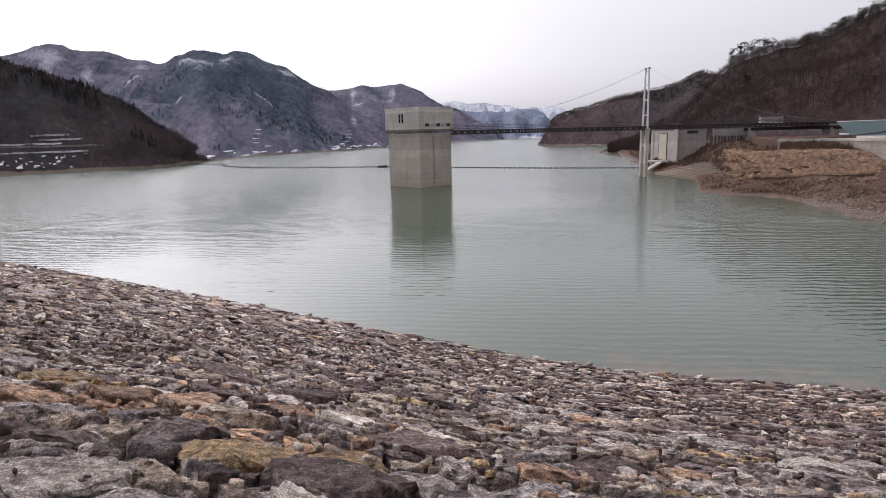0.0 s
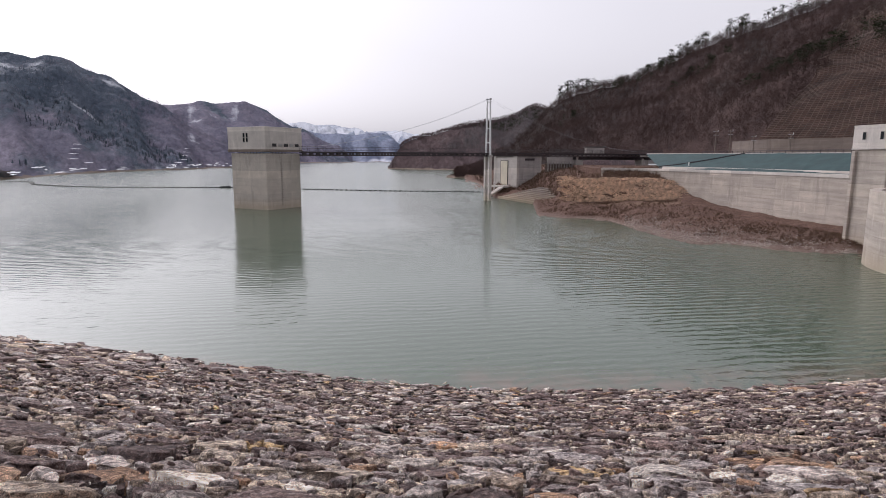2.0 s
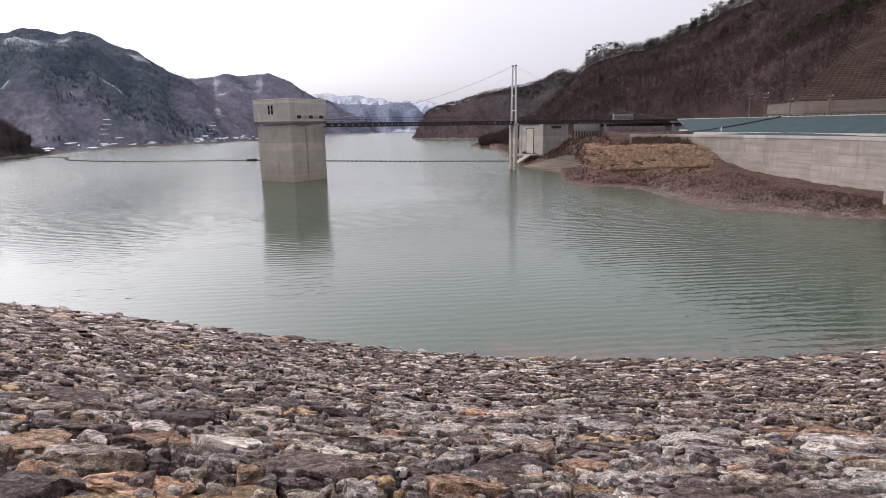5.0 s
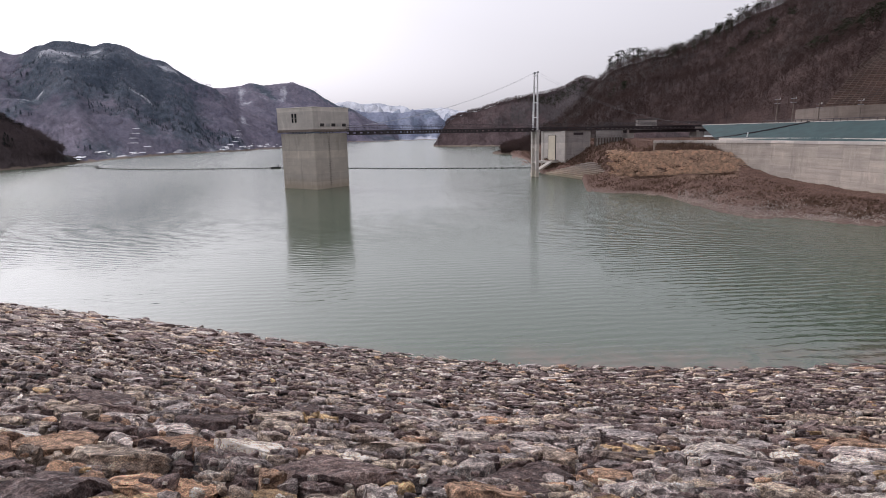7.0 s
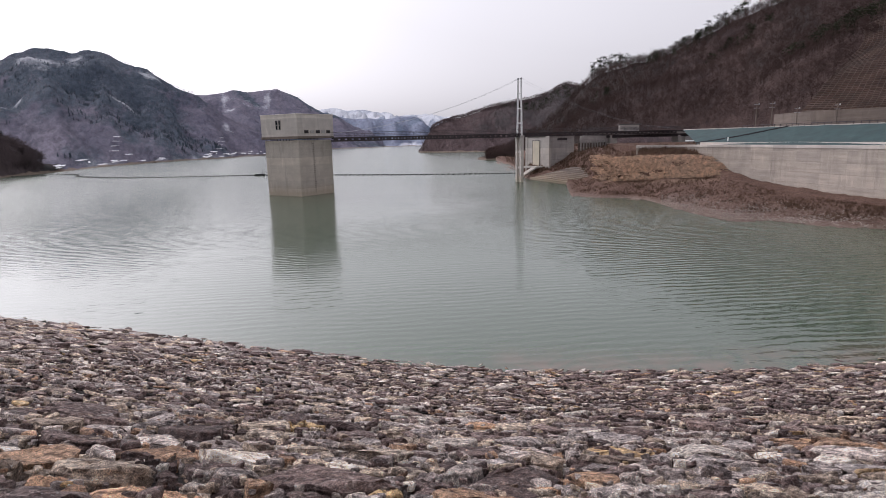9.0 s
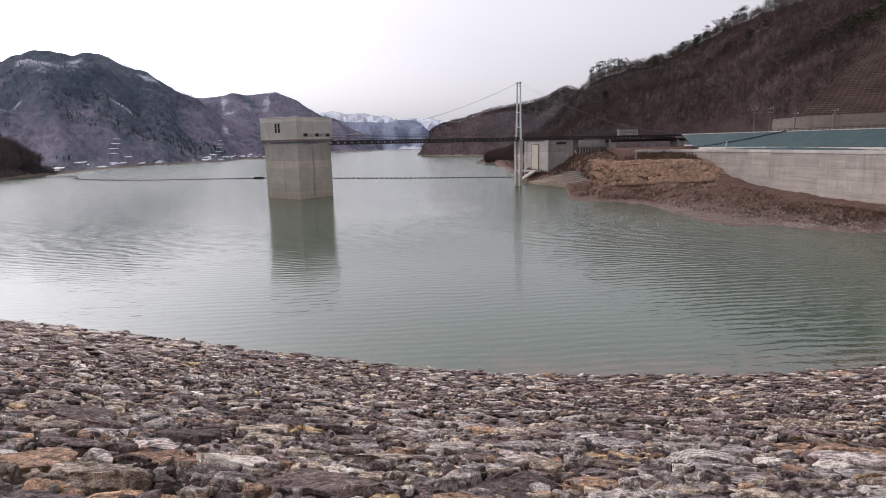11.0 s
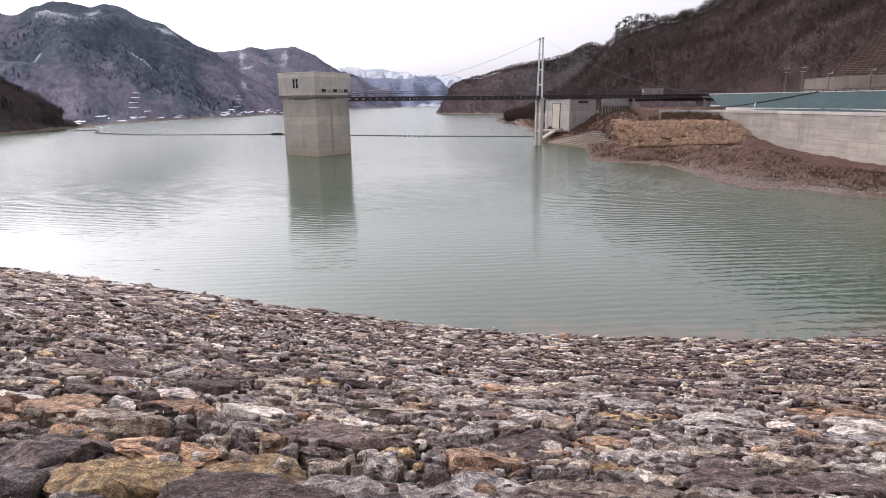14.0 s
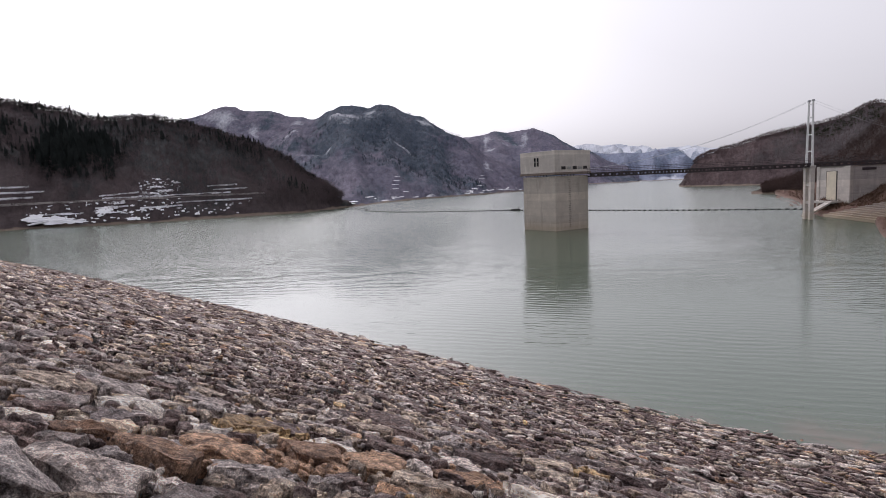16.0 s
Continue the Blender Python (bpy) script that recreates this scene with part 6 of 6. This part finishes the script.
def ring_points(poly, n):
    """The polygon's rim as n points, its corners slightly broken."""
    pts = []
    for i in range(len(poly)):
        ax, ay = poly[i]
        bx, by = poly[(i + 1) % len(poly)]
        pts += [(ax * 0.9 + bx * 0.1, ay * 0.9 + by * 0.1), (ax * 0.1 + bx * 0.9, ay * 0.1 + by * 0.9)]
    lens = [0.0]
    for i in range(len(pts)):
        lens.append(lens[-1] + math.dist(pts[i], pts[(i + 1) % len(pts)]))
    out, k = [], 0
    for i in range(n):
        s = lens[-1] * i / n
        while lens[k + 1] < s:
            k += 1
        u = (s - lens[k]) / max(1e-9, lens[k + 1] - lens[k])
        ax, ay = pts[k]
        bx, by = pts[(k + 1) % len(pts)]
        out.append((ax + (bx - ax) * u, ay + (by - ay) * u))
    return out


def stone_mesh(poly, n, rows, height, detail, seed, r):
    """A block with split sides and a top of a few broken planes over its cell, about its own middle."""
    cx = sum(p[0] for p in poly) / len(poly)
    cy = sum(p[1] for p in poly) / len(poly)
    rim = ring_points([(p[0] - cx, p[1] - cy) for p in poly], n)
    size = math.sqrt(sum(p[0] ** 2 + p[1] ** 2 for p in rim) / n)
    # the top is the lowest of several tilted planes
    planes = [(height, r.gauss(0, 0.07), r.gauss(0, 0.09))]
    for _ in range(r.choice((2, 3, 4))):
        an = r.uniform(0, 2 * math.pi)
        steep = r.choice((r.uniform(0.05, 0.25), r.uniform(0.1, 0.6)))
        planes.append((height * r.uniform(1.1, 1.5) + steep * size * r.uniform(0.1, 0.45), -steep * math.cos(an), -steep * math.sin(an)))
    verts, faces = [], []
    prof = [(0.92, None), (0.995, 0.0), (0.995, 0.45), (0.98, 0.86)] + [(0.94 - 0.94 * (j / rows) ** 0.9, 1.0) for j in range(rows)]
    if rows == 1:
        prof = [(0.92, None), (1.0, 0.0), (0.97, 0.45), (0.88, 0.85), (0.68, 1.0)]
    for sc, share in prof:
        for px, py in rim:
            x, y = px * sc, py * sc
            if detail and share is not None:
                v = Vector((px * 6 + seed, py * 6, (share or 0) * 2 + seed))
                a = noise.noise(v) * 0.55 + noise.noise(v * 2.9) * 0.45
                x, y = x * (1 + 0.24 * a), y * (1 + 0.24 * a)
            top = min(h + ax * x + ay * y for h, ax, ay in planes)
            top = max(top, -0.06)
            if share is None:
                z = -0.28
            elif share == 0.0:
                z = min(-0.04, top - 0.03)
            else:
                z = -0.04 + (top + 0.04) * share
            if share is not None and detail:
                v = Vector((x * 9 + seed, y * 13, seed))
                z += (0.028 * noise.fractal(v, 0.8, 2.0, 5) + 0.024 * noise.noise(v * 0.45)) * (0.3 + 0.7 * share)
            elif share:
                z += r.uniform(-0.022, 0.022)
            verts.append((x, y, z))
    m = len(prof)
    for k in range(m - 1):
        for i in range(n):
            j = (i + 1) % n
            faces.append((k * n + i, k * n + j, (k + 1) * n + j, (k + 1) * n + i))
    top = len(verts)
    last = verts[-n:]
    verts.append((sum(v[0] for v in last) / n, sum(v[1] for v in last) / n, sum(v[2] for v in last) / n))
    faces += [((m - 1) * n + i, (m - 1) * n + (i + 1) % n, top) for i in range(n)]
    return (cx, cy), verts, faces


def stone_pattern(seed, n, rows):
    """An angular block of unit width, as arrays of triangles."""
    r = random.Random(seed)
    k = r.choice((5, 6, 6, 7))
    poly = [(0.5 * math.cos(6.283 * (i + r.uniform(-0.3, 0.3)) / k) * r.uniform(0.8, 1.1), 0.42 * math.sin(6.283 * (i + r.uniform(-0.3, 0.3)) / k) * r.uniform(0.75, 1.1)) for i in range(k)]
    _, vs, fs = stone_mesh(poly, n, rows, r.uniform(0.16, 0.34), False, seed, r)
    vs = np.array(vs)
    vs[:n, 2] = -0.35
    tris = []
    for f in fs:
        tris.append(f[:3])
        if len(f) == 4:
            tris.append((f[0], f[2], f[3]))
    return vs, np.array(tris)


def face_frame(x, d):
    o = bank(x, d)
    ex = bank(x + 0.3, d) - bank(x - 0.3, d)
    stretch = ex.length / 0.6
    ex.normalize()
    ey = (bank(x, d + 0.3) - bank(x, d - 0.3)).normalized()
    ez = ex.cross(ey).normalized()
    if ez.z < 0:
        ez = -ez
    return o, ex, ey, ez, stretch


def riprap():
    seeds = scatter_seeds()
    grid = {}
    close = []
    for i, (x, d, w, size) in enumerate(seeds):
        grid.setdefault((int(x // 0.8), int(d // 0.8)), []).append(i)
    stones, far = [], []
    for i, (x, d, w, size) in enumerate(seeds):
        away = from_eye(x, d)
        if away > 12:
            far.append((x, d, w, size))
            continue
        gx, gy = int(x // 0.8), int(d // 0.8)
        fan = spread(x, d)
        near = []
        for a in (-1, 0, 1):
            for b in (-1, 0, 1):
                near += grid.get((gx + a, gy + b), [])
        poly = [(-0.8, -0.45), (0.8, -0.45), (0.8, 0.45), (-0.8, 0.45)]
        others = sorted(((((seeds[j][0] - x) * fan) ** 2 + (seeds[j][1] - d) ** 2, j) for j in near if j != i))[:20]
        for dist2, j in others:
            dx, dy = (seeds[j][0] - x) * fan, seeds[j][1] - d
            L = math.hypot(dx, dy)
            if L < 0.04:
                continue
            dist2, dx, dy = L * L, dx / L, dy / L
            if (size == SLAB) == (seeds[j][3] == SLAB):
                lim = (dist2 + w - seeds[j][2]) / (2 * L) - 0.007
            else:
                lim = L * (0.86 if size == SLAB else 0.14) - 0.007
            poly = clip_cell(poly, dx, dy, lim)
            if len(poly) < 3:
                break
        if len(poly) < 3:
            continue
        area = abs(sum(poly[k][0] * poly[(k + 1) % len(poly)][1] - poly[(k + 1) % len(poly)][0] * poly[k][1] for k in range(len(poly)))) / 2
        if area > 0.006:
            stones.append((away, x, d, poly, area))
    stones.sort(key=lambda s: s[0])
    verts, faces, mats = [], [], []
    for order, (away, x, d, poly, area) in enumerate(stones):
        o, ex, ey, ez, stretch = face_frame(x, d)
        h = min(0.12, 0.03 + 0.14 * math.sqrt(area)) * rng.choice((rng.uniform(0.15, 0.6), rng.uniform(0.4, 1.0)))
        n, rows, detail = (36, 10, True) if away < 3.8 else (22, 6, True) if away < 6.5 else (10, 3, True)
        (cx, cy), vs, fs = stone_mesh(poly, n, rows, h, detail, order * 1.37, rng)
        base = o + ex * cx + ey * cy + ez * rng.gauss(0.0, 0.02)
        m = Matrix(((ex.x, ey.x, ez.x, base.x), (ex.y, ey.y, ez.y, base.y), (ex.z, ey.z, ez.z, base.z), (0, 0, 0, 1)))
        k = stone_class(base.x, base.y)
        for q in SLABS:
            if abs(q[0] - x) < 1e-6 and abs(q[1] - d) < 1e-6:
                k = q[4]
        if order < 300:
            ob = raw("stone", vs, fs, ROCKS[k], dam_face)
            ob.matrix_world = m
        else:
            at = len(verts)
            verts += [m @ Vector(v) for v in vs]
            faces += [tuple(at + q for q in f) for f in fs]
            mats += [k] * len(fs)
    ob = raw("riprap", verts, faces, ROCKS, dam_face)
    ob.data.polygons.foreach_set("material_index", mats)
    tagged(ob, "rough grey, brown and ochre rip-rap stones", kind="stuff")

    # the rest, from a set of block patterns laid at random
    kinds = [stone_pattern(k, 7, 1) for k in range(26)]
    bits = [stone_pattern(k + 50, 5, 1) for k in range(10)]
    vs, ts, ms, at = [], [], [], 0

    def lay(pattern, x, d, wide, deep, tall, sink, tilt):
        nonlocal at
        v, t = pattern
        o, ex, ey, ez, _ = face_frame(x, d)
        an = rng.gauss(0, 0.35) + (math.pi if rng.random() < 0.5 else 0)
        c, s = math.cos(an), math.sin(an)
        ax, ay = rng.gauss(0, tilt), rng.gauss(0, tilt)
        lx, ly = v[:, 0] * wide, v[:, 1] * deep
        qx, qy = lx * c - ly * s, lx * s + ly * c
        qz = v[:, 2] * tall + ax * qx + ay * qy + sink
        vs.append(np.outer(qx, ex) + np.outer(qy, ey) + np.outer(qz, ez) + np.array(o))
        ts.append(t + at)
        ms.extend([stone_class(o.x, o.y, 0.48)] * len(t))
        at += len(v)

    for x, d, w, size in far:
        g = size * (1.0 + 4.5 * w) * rng.uniform(0.6, 1.35)
        lay(kinds[rng.randrange(26)], x, d, g * rng.uniform(0.9, 1.9), g * 1.0, g * rng.choice((0.16, 0.22, 0.28, 0.40)), rng.gauss(-0.02, 0.03) + max(0.0, 0.10 - 0.012 * d), rng.choice((0.05, 0.10, 0.18)))
    for k in range(13000):
        if k < 2200:
            d, x, g = rng.uniform(17.5, 25.3), rng.uniform(1, 17), rng.choice((rng.uniform(0.03, 0.07), rng.uniform(0.05, 0.13)))
        else:
            d = rng.uniform(1, 24)
            x = rng.uniform(-6, 26) if rng.random() < 0.65 else rng.uniform(-45, 40)
            g = rng.choice((rng.uniform(0.05, 0.14), rng.uniform(0.10, 0.24)))
        lay(bits[rng.randrange(10)], x, d, g * 1.3, g, g * 0.9, rng.uniform(-0.01, 0.05), 0.25)
    # single blocks that stand proud at the water's edge
    for _ in range(45):
        x = rng.uniform(-70, 30)
        g = rng.uniform(0.3, 0.6)
        lay(kinds[rng.randrange(26)], x, rng.uniform(0.0, 1.2), g, g, g * 0.8, 0.04, 0.25)
    ob = mesh_arrays("riprap", np.concatenate(vs), np.concatenate(ts), ROCKS)
    ob.data.polygons.foreach_set("material_index", np.array(ms, np.int32))
    ob.parent = dam_face
    tagged(ob, "rough grey, brown and ochre rip-rap stones down to the water", kind="stuff")


riprap()


def beach_pebbles():
    """Loose stones on the strip of bank that the water has left."""
    bits = [stone_pattern(k + 90, 5, 1) for k in range(8)]
    vs, ts, at = [], [], 0
    for _ in range(3200):
        a = rng.uniform(32.5, 51)
        u = abs(rng.gauss(0, 0.2))
        if u > 0.7:
            continue
        r = float(EDGE_R(a)) + (float(FOOT_R(a)) - float(EDGE_R(a))) * u
        z = bank_height(a, r) - 0.08
        v, tri = bits[rng.randrange(8)]
        g = rng.uniform(0.10, 0.24)
        vs.append(v * g + np.array((EYE.x + r * math.sin(radians(a)), EYE.y + r * math.cos(radians(a)), z + 0.1)))
        ts.append(tri + at)
        at += len(v)
    tagged(mesh_arrays("pebbles", np.concatenate(vs), np.concatenate(ts), PEBBLE), "grey loose pebbles along the muddy waterline", "pebbles", kind="stuff")


beach_pebbles()
